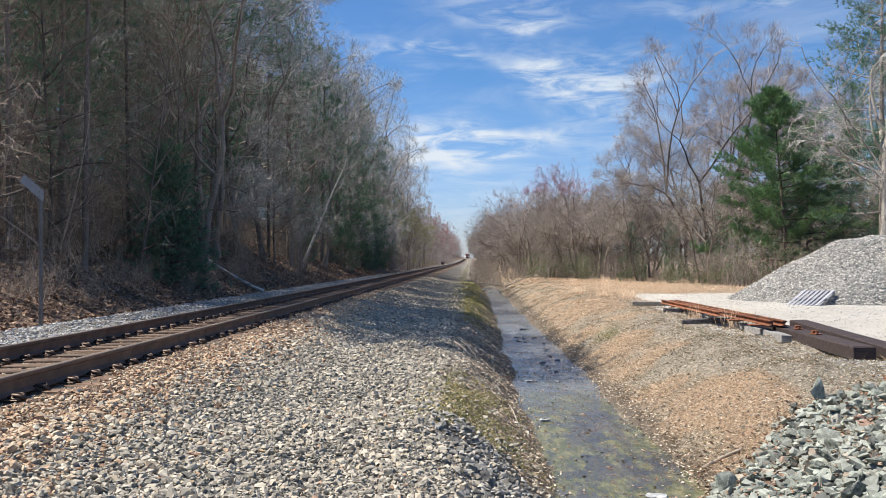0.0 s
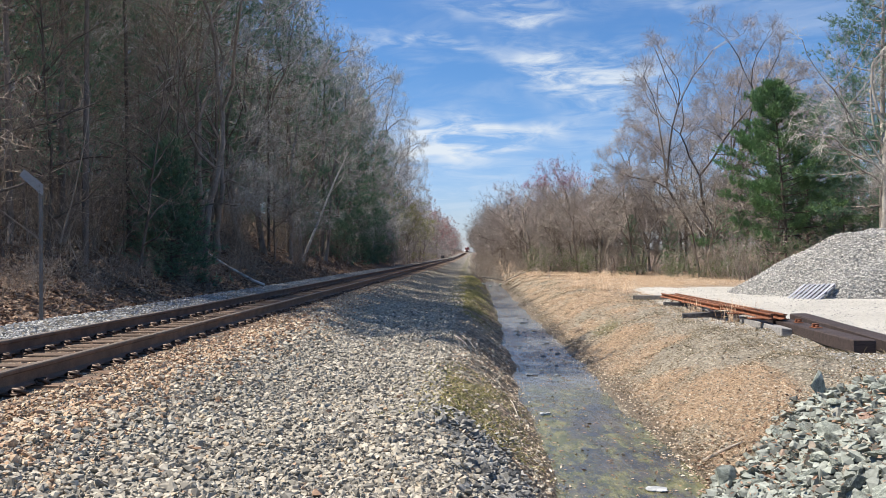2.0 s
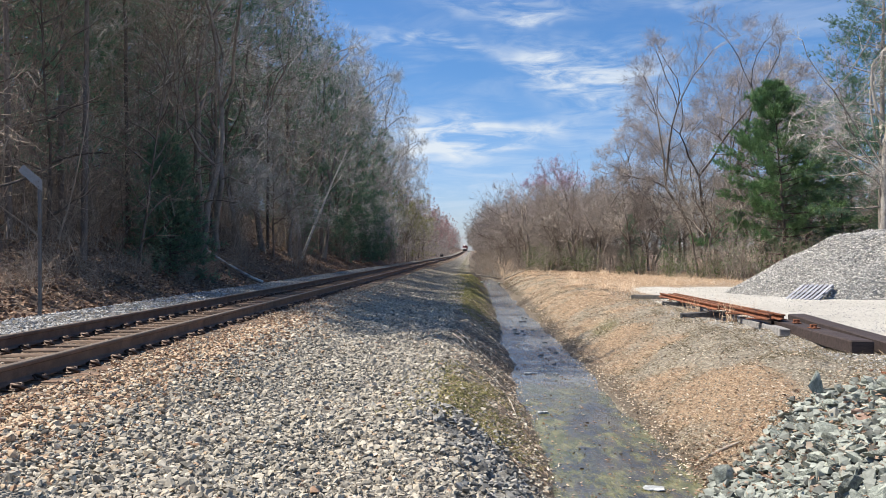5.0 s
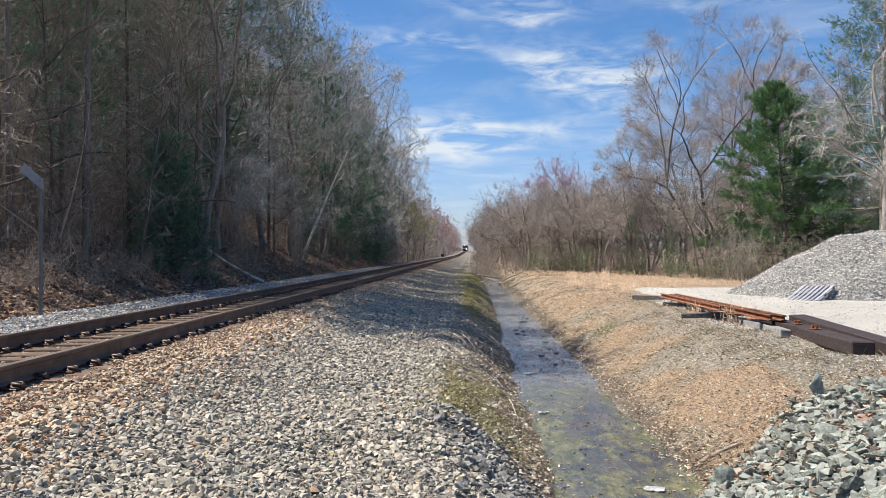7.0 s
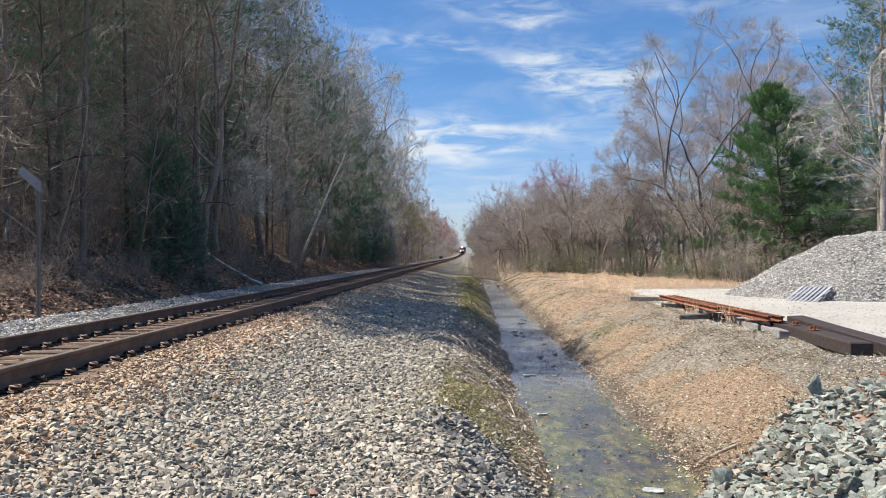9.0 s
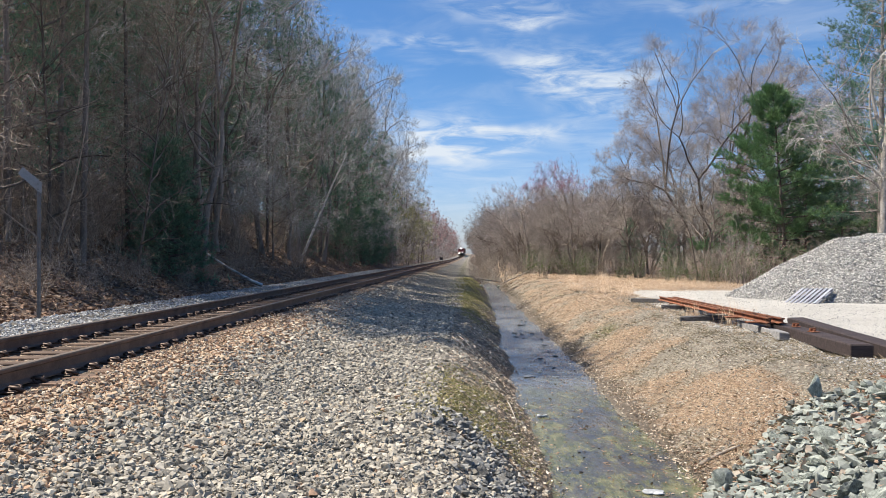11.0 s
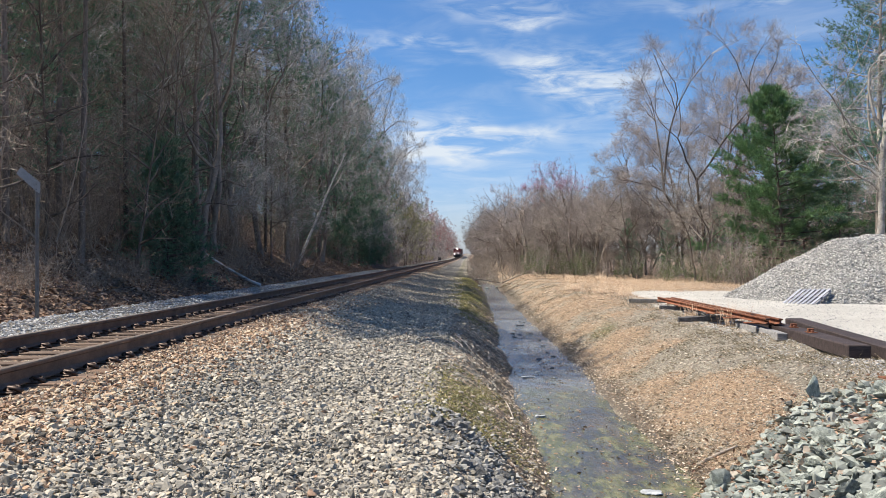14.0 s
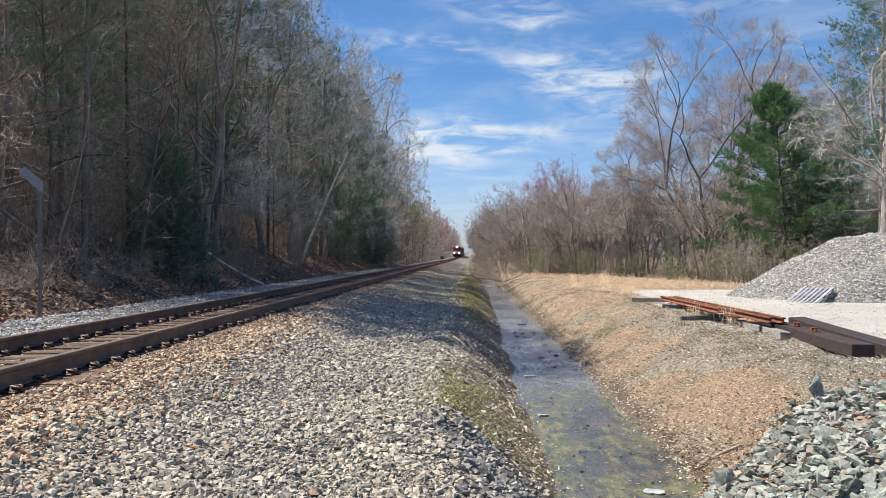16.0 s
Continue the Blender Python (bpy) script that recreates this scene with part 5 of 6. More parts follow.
PEBBLES = hull_shapes(16, 9, (1.0, 0.80, 0.56))
m, t, b = material("heap_stone", 0.9)
v = spot(t)
cell = t.add("ShaderNodeTexVoronoi", Vector=v, Scale=13.0)
rim = t.add("ShaderNodeTexVoronoi", Vector=v, Scale=13.0)
rim.feature = "DISTANCE_TO_EDGE"
hue = t.add("ShaderNodeSeparateColor", Color=cell.outputs["Color"]).outputs[0]
c = t.ramp(hue, (0.0, (0.18, 0.18, 0.175)), (0.5, (0.36, 0.35, 0.33)), (1.0, (0.52, 0.50, 0.46)))
t.put(b, "Base_Color", t.mix(t.step(rim.outputs["Distance"], 0.0, 0.12), (0.10, 0.095, 0.085), c))
bumped(t, b, t.step(rim.outputs["Distance"], 0.0, 0.3), 0.8, 0.05)
M["heap"] = m
gravel_pile()


def between(a, b, extra=0.0):
    """The middle of two places, their distance, and the turn that lays x along them."""
    a, b = Vector(a), Vector(b)
    d = b - a
    q = Vector((1, 0, 0)).rotation_difference(d)
    return (a + b) / 2, d.length + extra, q


def beam(name, label, category, a, b, wide, high, mat, bevel=0.012, group="", seed=0, lift=0.0):
    """A squared timber lying from a to b, given by the places of its underside."""
    mid, size, q = between(a, b)
    bm = block((size, wide, high), (0, 0, 0), bevel)
    bmesh.ops.subdivide_edges(bm, edges=[e for e in bm.edges if e.calc_length() > 0.5 * size], cuts=5)
    r = random.Random(seed)
    for w in bm.verts:
        w.co += Vector((r.uniform(-0.008, 0.008), r.uniform(-0.006, 0.006), r.uniform(-0.005, 0.005)))
    me = bpy.data.meshes.new(name)
    bm.to_mesh(me)
    bm.free()
    me.materials.append(mat)
    return thing(name, label, category, me, Matrix.LocRotScale(mid + Vector((0, 0, high / 2 + lift)), q, None), group)


def rest(x, y, z=0.0):
    return (x, y, float(land(x, y)) + z)


STACK = "salvaged track timbers"
beam("timber", "large dark creosoted timber lying on the yard", "timber", rest(5.28, 11.34, 0.0), rest(5.64, 16.2, 0.0), 0.30, 0.19, M["timber_dark"], 0.015, STACK, 1)
beam("timber", "second dark creosoted timber beside the first", "timber", rest(5.70, 11.1, 0.0), rest(6.06, 15.6, 0.0), 0.30, 0.18, M["timber_dark"], 0.015, STACK, 2)
beam("timber", "weathered light grey timber beside the dark ones", "timber", rest(5.16, 13.75), rest(5.40, 16.6), 0.17, 0.13, M["timber_grey"], 0.012, STACK, 3)
beam("timber", "thin old dark grey timber on the field's edge", "timber", rest(5.15, 26.2), rest(6.3, 24.3), 0.20, 0.12, M["timber_soot"], 0.012, STACK, 4)
beam("timber", "short old dark grey timber half sunk in gravel", "timber", rest(4.93, 21.4), rest(5.9, 21.2), 0.2, 0.11, M["timber_soot"], 0.012, STACK, 5)
beam("timber", "old dark grey timber under the rusty rails", "timber", rest(4.68, 18.55), rest(6.2, 18.3), 0.2, 0.11, M["timber_soot"], 0.012, STACK, 6)


def rusty_rails():
    """A piece of switch: two rails side by side with plates and bolts."""
    ob = thing("switch_rails", "orange rusted switch rails lying across old timbers", "rail")
    a, b = Vector((5.30, 14.5, 0.435)), Vector((5.72, 23.8, 0.36))
    mid, size, q = between(a, b)
    ob.matrix_basis = Matrix.LocRotScale(mid, q, None)
    prof = ((-0.035, 0.17), (0.035, 0.17), (0.037, 0.135), (0.01, 0.115), (0.008, 0.04), (0.065, 0.012), (0.065, 0.0), (-0.065, 0.0), (-0.065, 0.012), (-0.008, 0.04), (-0.01, 0.115), (-0.037, 0.135))
    for side, lo, hi in ((-0.11, -0.5, 0.5), (0.10, -0.5, 0.46), (0.27, -0.2, 0.5)):
        bm = bmesh.new()
        rings = [[bm.verts.new((x * size, side + p[0], p[1] * 0.58)) for p in prof] for x in (lo, 0, hi)]
        for r0, r1 in zip(rings, rings[1:]):
            for i in range(len(prof)):
                bm.faces.new((r0[i], r0[(i + 1) % 12], r1[(i + 1) % 12], r1[i]))
        bm.faces.new(rings[0]), bm.faces.new(rings[-1])
        bmesh.ops.recalc_face_normals(bm, faces=list(bm.faces))
        part("rail", bm, M["rust"], ob)
    for k in range(7):
        part("plate", block((0.20, 0.62, 0.02), bevel=0.003), M["rust"], ob, m=pose((-0.45 + 0.15 * k) * size, 0.06, -0.008))
        part("bolt", drum(0.022, 0.09, axis="Y", sides=6), M["rust"], ob, m=pose((-0.42 + 0.15 * k) * size, -0.155, 0.060))


rusty_rails()


def rail_chair(x, y, z, turn):
    ob = thing("rail_brace", "small rusty red rail brace lying on a dark timber", "rail brace", group="rail braces")
    part("base", block((0.30, 0.20, 0.02), bevel=0.003), M["rust"], ob)
    bm = block((0.08, 0.16, 0.085), (0.04, 0, 0.05), 0.01)
    block((0.10, 0.05, 0.05), (-0.04, 0, 0.03), 0.008, bm)
    part("shoulder", bm, M["rust"], ob)
    ob.matrix_basis = pose(x, y, z - 0.006, 0, 0, turn) @ Matrix.Scale(0.62, 4)


rail_chair(5.50, 14.15, 0.425, 80)
rail_chair(5.40, 13.2, 0.425, 95)


def wood_pallet():
    ob = thing("pallet", "faded blue-grey wooden pallet leaning on the gravel pile", "pallet")
    ax = Vector((0.865, 0.71, 0.46)).normalized()
    ay = Vector((-0.466, 0.94, 0.05))
    ay = (ay - ax * ay.dot(ax)).normalized()
    az_ = ax.cross(ay)
    at = Vector((10.05, 24.9, float(land(10.05, 24.9) + pile_height(10.05, 24.9)) + 0.17))
    ob.matrix_basis = Matrix(((ax.x, ay.x, az_.x, at.x), (ax.y, ay.y, az_.y, at.y), (ax.z, ay.z, az_.z, at.z), (0, 0, 0, 1))) @ Matrix.Scale(0.9, 4)
    for k in range(7):
        part("slat", block((1.22, 0.095, 0.02), bevel=0.003), M["pallet"], ob, m=pose(0, -0.5 + k * 0.167, 0.06))
    for k in range(3):
        part("stringer", block((0.045, 1.1, 0.09), bevel=0.004), M["pallet"], ob, m=pose(-0.57 + 0.57 * k, 0, 0.004))
    for k in range(3):
        part("bottom_slat", block((1.22, 0.095, 0.02), bevel=0.003), M["pallet"], ob, m=pose(0, -0.48 + k * 0.48, -0.052))


wood_pallet()


def flanger_sign():
    ob = thing("track_sign", "dull grey metal blade sign on a steel post beside the track", "sign")
    base = float(land(-8.4, 16.0))
    ob.matrix_basis = pose(-8.36, 16.0, base)
    tall = 3.06 - base
    bm = block((0.055, 0.05, tall + 0.4), (0, 0, tall / 2 - 0.2), 0.004)
    block((0.012, 0.085, tall + 0.4), (0.0, 0.03, tall / 2 - 0.2), 0.002, bm)
    part("post", bm, M["post"], ob, "grey galvanised steel post")
    bm = bmesh.new()
    pts = ((-0.40, 0.16), (-0.31, 0.29), (0.07, -0.02), (0.07, -0.24), (-0.03, -0.17))
    lo, hi = [bm.verts.new((x, -0.034, z)) for x, z in pts], [bm.verts.new((x, -0.028, z)) for x, z in pts]
    bm.faces.new(lo), bm.faces.new(hi)
    for i in range(5):
        bm.faces.new((lo[i], lo[(i + 1) % 5], hi[(i + 1) % 5], hi[i]))
    bmesh.ops.recalc_face_normals(bm, faces=list(bm.faces))
    part("blade", bm, M["sign"], ob, "slanted grey aluminium blade", pose(0, 0, tall))
    for z in (-0.05, -0.15):
        part("bolt", drum(0.012, 0.02, axis="Y", sides=6), M["post"], ob, m=pose(0, -0.04, tall + z))


flanger_sign()


def relay_box():
    """A small dark cabinet beside the far line."""
    ob = thing("trackside_box", "small dark trackside cabinet beside the far line", "cabinet")
    x, y = -7.4, 232.0
    part("body", block((0.9, 0.7, 0.75), (0, 0, 0.55), 0.03), M["relay_box"], ob)
    part("lid", block((1.0, 0.8, 0.06), (0, 0, 0.95), 0.02), M["relay_box"], ob)
    part("leg", block((0.1, 0.1, 0.4), (-0.3, 0, 0.1), 0.01), M["relay_box"], ob)
    part("leg", block((0.1, 0.1, 0.4), (0.3, 0, 0.1), 0.01), M["relay_box"], ob)
    ob.matrix_basis = pose(x, y, float(land(x, y)))


relay_box()


def fallen_birch():
    """A slender white birch leaning out of the bank, and a fallen trunk under it."""
    s = Soup()
    pts = curve_path((0, 0, -0.3), (2.35, 0, 6.0), 8.2, 7, 0.0, 0.015, random.Random(4))
    s.tube(pts, 0.11 * (1 - np.linspace(0, 1, 8) * 0.7), 8)
    ob = thing("leaning_birch", "slender white birch leaning out of the bank", "tree")
    part("trunk", s.mesh("trunk", M["birch"], True), None, ob)
    c = Soup()
    r = random.Random(8)
    bases, tips = [], []
    for k in range(10):
        q, v = along(pts, 0.6 + 0.039 * k)
        bough = curve_path(q, turned(v, radians(40), r), 2.2, 3, 0.08, 0.1, r)
        c.tube(bough, (0.02, 0.015, 0.01, 0.006), 3)
        for _ in range(8):
            a, w = along(bough, r.uniform(0.2, 0.98))
            bases.append(a), tips.append(a + turned(w, radians(35), r) * 0.7)
    c.spikes(bases, tips, 0.009)
    part("crown", c.mesh("crown", M["twig_grey"]), None, ob)
    ob.matrix_basis = pose(-11.4, 56, float(land(-11.4, 56)))
    s = Soup()
    pts = np.array([(-12.0, 36.4, 0), (-11.2, 36.2, 0), (-10.5, 36, 0), (-9.9, 35.9, 0), (-9.35, 35.8, 0), (-8.85, 35.6, 0)])
    pts[:, 2] = land(pts[:, 0], pts[:, 1]) + np.array((0.50, 0.36, 0.26, 0.20, 0.14, 0.09))
    s.tube(pts, (0.034, 0.042, 0.048, 0.054, 0.06, 0.062), 8, cap=True)
    thing("fallen_log", "pale dead trunk fallen down the leafy bank", "log", s.mesh("log", M["birch"], True))


fallen_birch()


# ---- loose stones ----
def ballast():
    k = 70000
    y = 4.6 + 19.5 * rng.random(k) ** 1.55
    x = rng.uniform(-3.35, 0.75, k)
    keep = rng.random(k) < np.where(x > -0.35, np.where((y > 8.3) & (y < 13.5), 0.16, np.where(y > 13.5, 0.22, 0.45)), 1.0)
    x, y = x[keep], y[keep]
    size = rng.gamma(5.5, 0.0096, len(x)).clip(0.022, 0.115) * (1 + 0.012 * (y - 6))
    at = np.stack([x, y, land(x, y) + size * rng.uniform(-0.08, 0.2, len(x))], 1)
    k = 9000
    yf = 23.5 + 42 * rng.random(k) ** 1.4
    xf = rng.uniform(-3.3, -0.2, k)
    sf = rng.uniform(0.05, 0.11, k)
    me = scatter_stones("far_ballast", np.stack([xf, yf, land(xf, yf) + sf * 0.1], 1), sf, M["ballast"], PEBBLES)
    thing("far_ballast_stones", "grey crushed-stone ballast farther along the path", "gravel", me, kind="stuff")
    rust = np.exp(-((x + 3.35) / 0.62) ** 2) * 0.95 > rng.random(len(x))
    thing("ballast_stones", "loose grey crushed-stone ballast beside the track", "gravel", scatter_stones("ballast", at[~rust], size[~rust], M["ballast"], PEBBLES), kind="stuff")
    k = 11000
    y2 = 5.6 + 28 * rng.random(k) ** 1.4
    x2 = rng.uniform(-6.2, -3.4, k)
    phase = ((y2 - 0.10) / 0.495) % 1.0
    ok = (phase > 0.26) & (phase < 0.74)
    x2, y2 = x2[ok], y2[ok]
    s2 = rng.uniform(0.03, 0.07, len(x2))
    at2 = np.stack([x2, y2, land(x2, y2) + s2 * 0.15 - 0.01], 1)
    # stones that have rolled over the ends of the ties
    k = 6400
    y5 = 5.4 + 28 * rng.random(k) ** 1.4
    x5 = rng.uniform(-3.92, -3.30, k)
    ok = (x5 + 3.80 + (bumps(y5 * 1.7, y5 * 0 + 3, 81) - 0.5) * 0.35) / 0.5 > rng.random(k)
    x5, y5 = x5[ok], y5[ok]
    s5 = rng.uniform(0.035, 0.075, len(x5))
    at5 = np.stack([x5, y5, np.maximum(land(x5, y5), RAIL_Z - 0.188) + s5 * 0.22], 1)
    me = scatter_stones("rusty_ballast", np.concatenate([at[rust], at2, at5]), np.concatenate([size[rust], s2, s5]), M["ballast_rusty"], PEBBLES)
    thing("rusty_ballast_stones", "rust-dusted ballast stones round the ties", "gravel", me, kind="stuff")
    k = 11000
    y3 = 12 + 60 * rng.random(k) ** 1.5
    x3 = rng.uniform(-8.2, -6.15, k)
    s3 = rng.uniform(0.04, 0.09, k)
    me = scatter_stones("shoulder", np.stack([x3, y3, land(x3, y3) + s3 * 0.12], 1), s3, M["ballast_pale"], PEBBLES)
    thing("shoulder_stones", "pale crushed stone on the far shoulder of the track", "gravel", me, kind="stuff")
    k = 26000
    y4 = 9 + 48 * rng.random(k) ** 1.9
    x4 = np.where(rng.random(k) < 0.50, rng.uniform(2.5, 5.6, k), rng.uniform(4.7, 12, k))
    s4 = rng.uniform(0.02, 0.055, k)
    at4, yard = np.stack([x4, y4, land(x4, y4) + s4 * 0.1], 1), x4 > 4.7
    me = scatter_stones("bank_stones", at4[~yard], s4[~yard], M["ballast"], PEBBLES)
    thing("bank_stones", "small stones strewn over the ditch bank", "gravel", me, kind="stuff")
    me = scatter_stones("yard", at4[yard], s4[yard], M["ballast_pale"], PEBBLES)
    thing("yard_stones", "small pale stones strewn over the yard", "gravel", me, kind="stuff")


ballast()


def rock_mesh(seed, mat):
    """A broken angular rock with chipped edges."""
    r = random.Random(seed)
    bm = bmesh.new()
    vs = []
    for _ in range(16):
        p = Vector((r.gauss(0, 1), r.gauss(0, 1), r.gauss(0, 1))).normalized() * r.uniform(0.8, 1.0) * 0.5
        vs.append(bm.verts.new((p.x, p.y * 0.75, p.z * 0.46)))
    bmesh.ops.convex_hull(bm, input=vs)
    bmesh.ops.delete(bm, geom=[q for q in bm.verts if not q.link_faces], context="VERTS")
    bmesh.ops.triangulate(bm, faces=list(bm.faces))
    bmesh.ops.subdivide_edges(bm, edges=list(bm.edges), cuts=1, use_grid_fill=True)
    for q in bm.verts:
        k = noise.noise(q.co * 5.0 + Vector((seed * 3.1, 0, 0))) * 0.085 + r.uniform(-0.016, 0.016)
        q.co += q.co.normalized() * k
    me = bpy.data.meshes.new("rock")
    bm.to_mesh(me)
    bm.free()
    me.materials.append(mat)
    return me


def rocks():
    r = random.Random(12)
    pale_ = [rock_mesh(i, M["riprap"]) for i in range(12)]
    dark_ = [rock_mesh(20 + i, M["riprap_dark"]) for i in range(8)]
    rust_ = [rock_mesh(40 + i, M["riprap_rust"]) for i in range(2)]

    def in_heap(x, y):
        edge = min(8.2 + (x - 2.41) * 0.85, 9.1 - 0.30 * max(x - 3.7, 0))
        return y < edge + r.uniform(-0.3, 0.12) and x > 1.98 + 0.12 * (8 - y)

    k = 0
    while k < 235:
        x, y = r.uniform(1.9, 5.0), r.uniform(5.2, 9.4)
        if not in_heap(x, y) or x > 0.54 * y + 0.15:
            continue
        s = r.choice((0.08, 0.10, 0.12, 0.15, 0.18, 0.21, 0.26)) * r.uniform(0.85, 1.2) * (0.6 if y > 8.5 else 1.0)
        rusty = r.random() < 0.04
        ob = thing("rock", "rusty brown angular rock in the riprap" if rusty else "angular green-grey riprap rock on the ditch bank", "rock", r.choice(rust_ if rusty else pale_), group="riprap rocks")
        ob.matrix_basis = Matrix.LocRotScale((x, y, float(land(x, y)) + s * r.uniform(0.02, 0.30)), Euler((r.gauss(0, 0.5), r.gauss(0, 0.5), r.uniform(0, 6.28))), (s * 1.35, s * 1.25, s * r.uniform(0.7, 1.15)))
        k += 1
    ob = thing("rock", "upright bluish slab of rock on top of the riprap", "rock", rock_mesh(77, M["riprap"]), group="riprap rocks")
    ob.matrix_basis = Matrix.LocRotScale((3.72, 9.05, float(land(3.72, 9.05)) + 0.14), Euler((1.40, 0.25, 0.35)), (0.24, 0.46, 0.22))
    k = 0
    while k < 48:
        y = r.uniform(5.6, 8.7)
        x = r.uniform(-0.25, 0.9) - (y - 7) * 0.06
        if abs(x - (0.05 + (8.0 - y) * 0.26)) > 0.16 + 0.17 * (8.9 - y) * 0.5 + r.uniform(0, 0.12):
            continue
        s = r.choice((0.10, 0.14, 0.18, 0.24)) * r.uniform(0.8, 1.2)
        ob = thing("rock", "dark grey angular rock on the ditch's edge", "rock", r.choice(dark_), group="ditch edge rocks")
        ob.matrix_basis = Matrix.LocRotScale((x, y, float(land(x, y)) + s * r.uniform(0.05, 0.3)), Euler((r.uniform(-0.7, 0.7), r.uniform(-0.7, 0.7), r.uniform(0, 6.28))), (s * 1.1, s * 1.1, s * 1.2))
        k += 1
    # rubble between and behind them
    at, size = [], []
    while len(at) < 3900:
        x, y = r.uniform(1.9, 5.6), r.uniform(4.6, 9.4)
        if in_heap(x, y) and x < 0.58 * y + 0.3:
            s = r.choice((0.06, 0.09, 0.12, 0.16, 0.2))
            at.append((x, y, float(land(x, y)) + s * r.uniform(0.0, 0.35))), size.append(s)
    shapes = hull_shapes(10, 12, (1.0, 0.8, 0.5))
    thing("riprap_rubble", "broken green-grey rubble between the riprap rocks", "rubble", scatter_stones("rubble", np.array(at), np.array(size), M["rubble"], shapes), kind="stuff")
    at, size = [], []
    while len(at) < 900:
        y = r.uniform(5.4, 8.9)
        x = r.gauss(0.05 + (8.0 - y) * 0.26, 0.22)
        s = r.uniform(0.04, 0.11)
        at.append((x, y, float(land(x, y)) + s * 0.2)), size.append(s)
    thing("ditch_rubble", "broken dark grey rubble on the ditch's edge", "rubble", scatter_stones("rubble", np.array(at), np.array(size), M["rubble_dark"], shapes), kind="stuff")


rocks()


# ---- dry grass, moss and dead leaves ----
def ground_cover():
    k = 125000
    y = 7.5 + 55 * rng.random(k) ** 1.7
    x = rng.uniform(2.3, 7.5, k) + (np.maximum(0, y - 31) * 0.9).clip(0, 8) * rng.random(k) + 0.003 * (y - 8)
    u, d = across_line(x, y)
    want = straw_cover(x, y, d)
    ok = (want > 0.28 + 0.42 * rng.random(k)) & (d > 2.36 + 0.25 * rng.random(k)) & ((d < 6.2) | (y > 33))
    x, y, d = x[ok], y[ok], d[ok]
    base = np.stack([x, y, land(x, y) + 0.005], 1)
    way = np.stack([-0.5 + rng.normal(size=len(x)) * 0.6, -0.3 + rng.normal(size=len(x)) * 0.7, 0.12 + np.abs(rng.normal(size=len(x))) * (0.24 + 0.1 * smooth(y, 22, 32))], 1)
    s = Soup()
    s.spikes(base, base + way * rng.uniform(0.04, 0.12, (len(x), 1)) * (0.8 + 0.008 * y[:, None]), 0.0017 + 0.00009 * y)
    thing("dry_grass", "flattened pale dry grass on the bank and field", "grass", s.mesh("grass", M["straw"], True), kind="stuff")
    # dull low weeds in the barer places between
    k = 52000
    y = 8 + 52 * rng.random(k) ** 1.7
    x = rng.uniform(2.4, 6.0, k)
    u, d = across_line(x, y)
    ok = (bumps(x * 3.1, y * 2.2, 71) > 0.30 + 0.4 * rng.random(k)) & (straw_cover(x, y, d) < 0.45 + 0.4 * rng.random(k))
    x, y = x[ok], y[ok]
    base = np.stack([x, y, land(x, y) + 0.002], 1)
    way = np.stack([rng.normal(-0.3, 0.7, len(x)), rng.normal(-0.2, 0.7, len(x)), 0.15 + np.abs(rng.normal(size=len(x))) * 0.35], 1)
    s = Soup()
    s.spikes(base, base + way * rng.uniform(0.04, 0.12, (len(x), 1)), 0.0020 + 0.00009 * y)
    thing("low_weeds", "dull brown low weeds on the bare bank", "weeds", s.mesh("weeds", M["weeds"], True), kind="stuff")
    # taller tufts that stand up
    s = Soup()
    for x0, y0, n_b, tall_ in ((5.5, 29.0, 70, 0.55), (5.2, 28.2, 40, 0.45), (5.35, 16.9, 50, 0.6), (5.15, 18.9, 50, 0.5), (4.9, 30.5, 90, 0.5), (4.4, 34, 80, 0.5), (6.5, 40, 80, 0.6), (5.6, 44, 80, 0.6), (7.5, 47, 80, 0.6)):
        base = np.stack([rng.normal(x0, 0.16, n_b), rng.normal(y0, 0.16, n_b), np.zeros(n_b)], 1)
        base[:, 2] = land(base[:, 0], base[:, 1])
        way = np.stack([rng.normal(0, 0.28, n_b), rng.normal(0, 0.28, n_b), np.ones(n_b)], 1)
        s.spikes(base, base + way * tall_ * rng.uniform(0.4, 1.1, (n_b, 1)), 0.0055)
    thing("grass_tufts", "standing tufts of tall dry grass", "grass", s.mesh("tufts", M["straw"], True), kind="stuff")
    k = 42000
    y = 7.6 + 55 * rng.random(k) ** 1.5
    d = rng.normal(0.0, 0.36, k)
    x = d + 0.003 * (y - 8) * smooth(d, -1.6, 0)
    want = smooth(y, 7.6, 8.6) * (1 - smooth(y, 11.5, 13.5)) + 0.9 * smooth(y, 19, 24)
    ok = bumps(x * 2.5, y * 1.5, 41) * want > 0.25 + 0.2 * rng.random(k)
    x, y = x[ok], y[ok]
    base = np.stack([x, y, land(x, y)], 1)
    way = rng.normal(size=base.shape) * np.array([0.7, 0.7, 0.2]) + np.array([0.1, -0.1, 0.5])
    s = Soup()
    s.spikes(base, base + way * rng.uniform(0.02, 0.055, (len(x), 1)) * (1 + 0.012 * y[:, None]), 0.005 + 0.0002 * y)
    thing("moss_and_weeds", "olive moss and low weeds on the ditch's edge", "moss", s.mesh("moss", M["moss"], True), kind="stuff")
    # dead stalks lying down the near bank of the ditch
    k = 2600
    y = 8 + 26 * rng.random(k) ** 1.4
    d = rng.uniform(-0.3, 0.8, k)
    x = d + 0.003 * (y - 8)
    base = np.stack([x, y, land(x, y) + 0.01], 1)
    way = np.stack([rng.normal(0.5, 0.35, k), rng.normal(-0.4, 0.4, k), np.zeros(k)], 1)
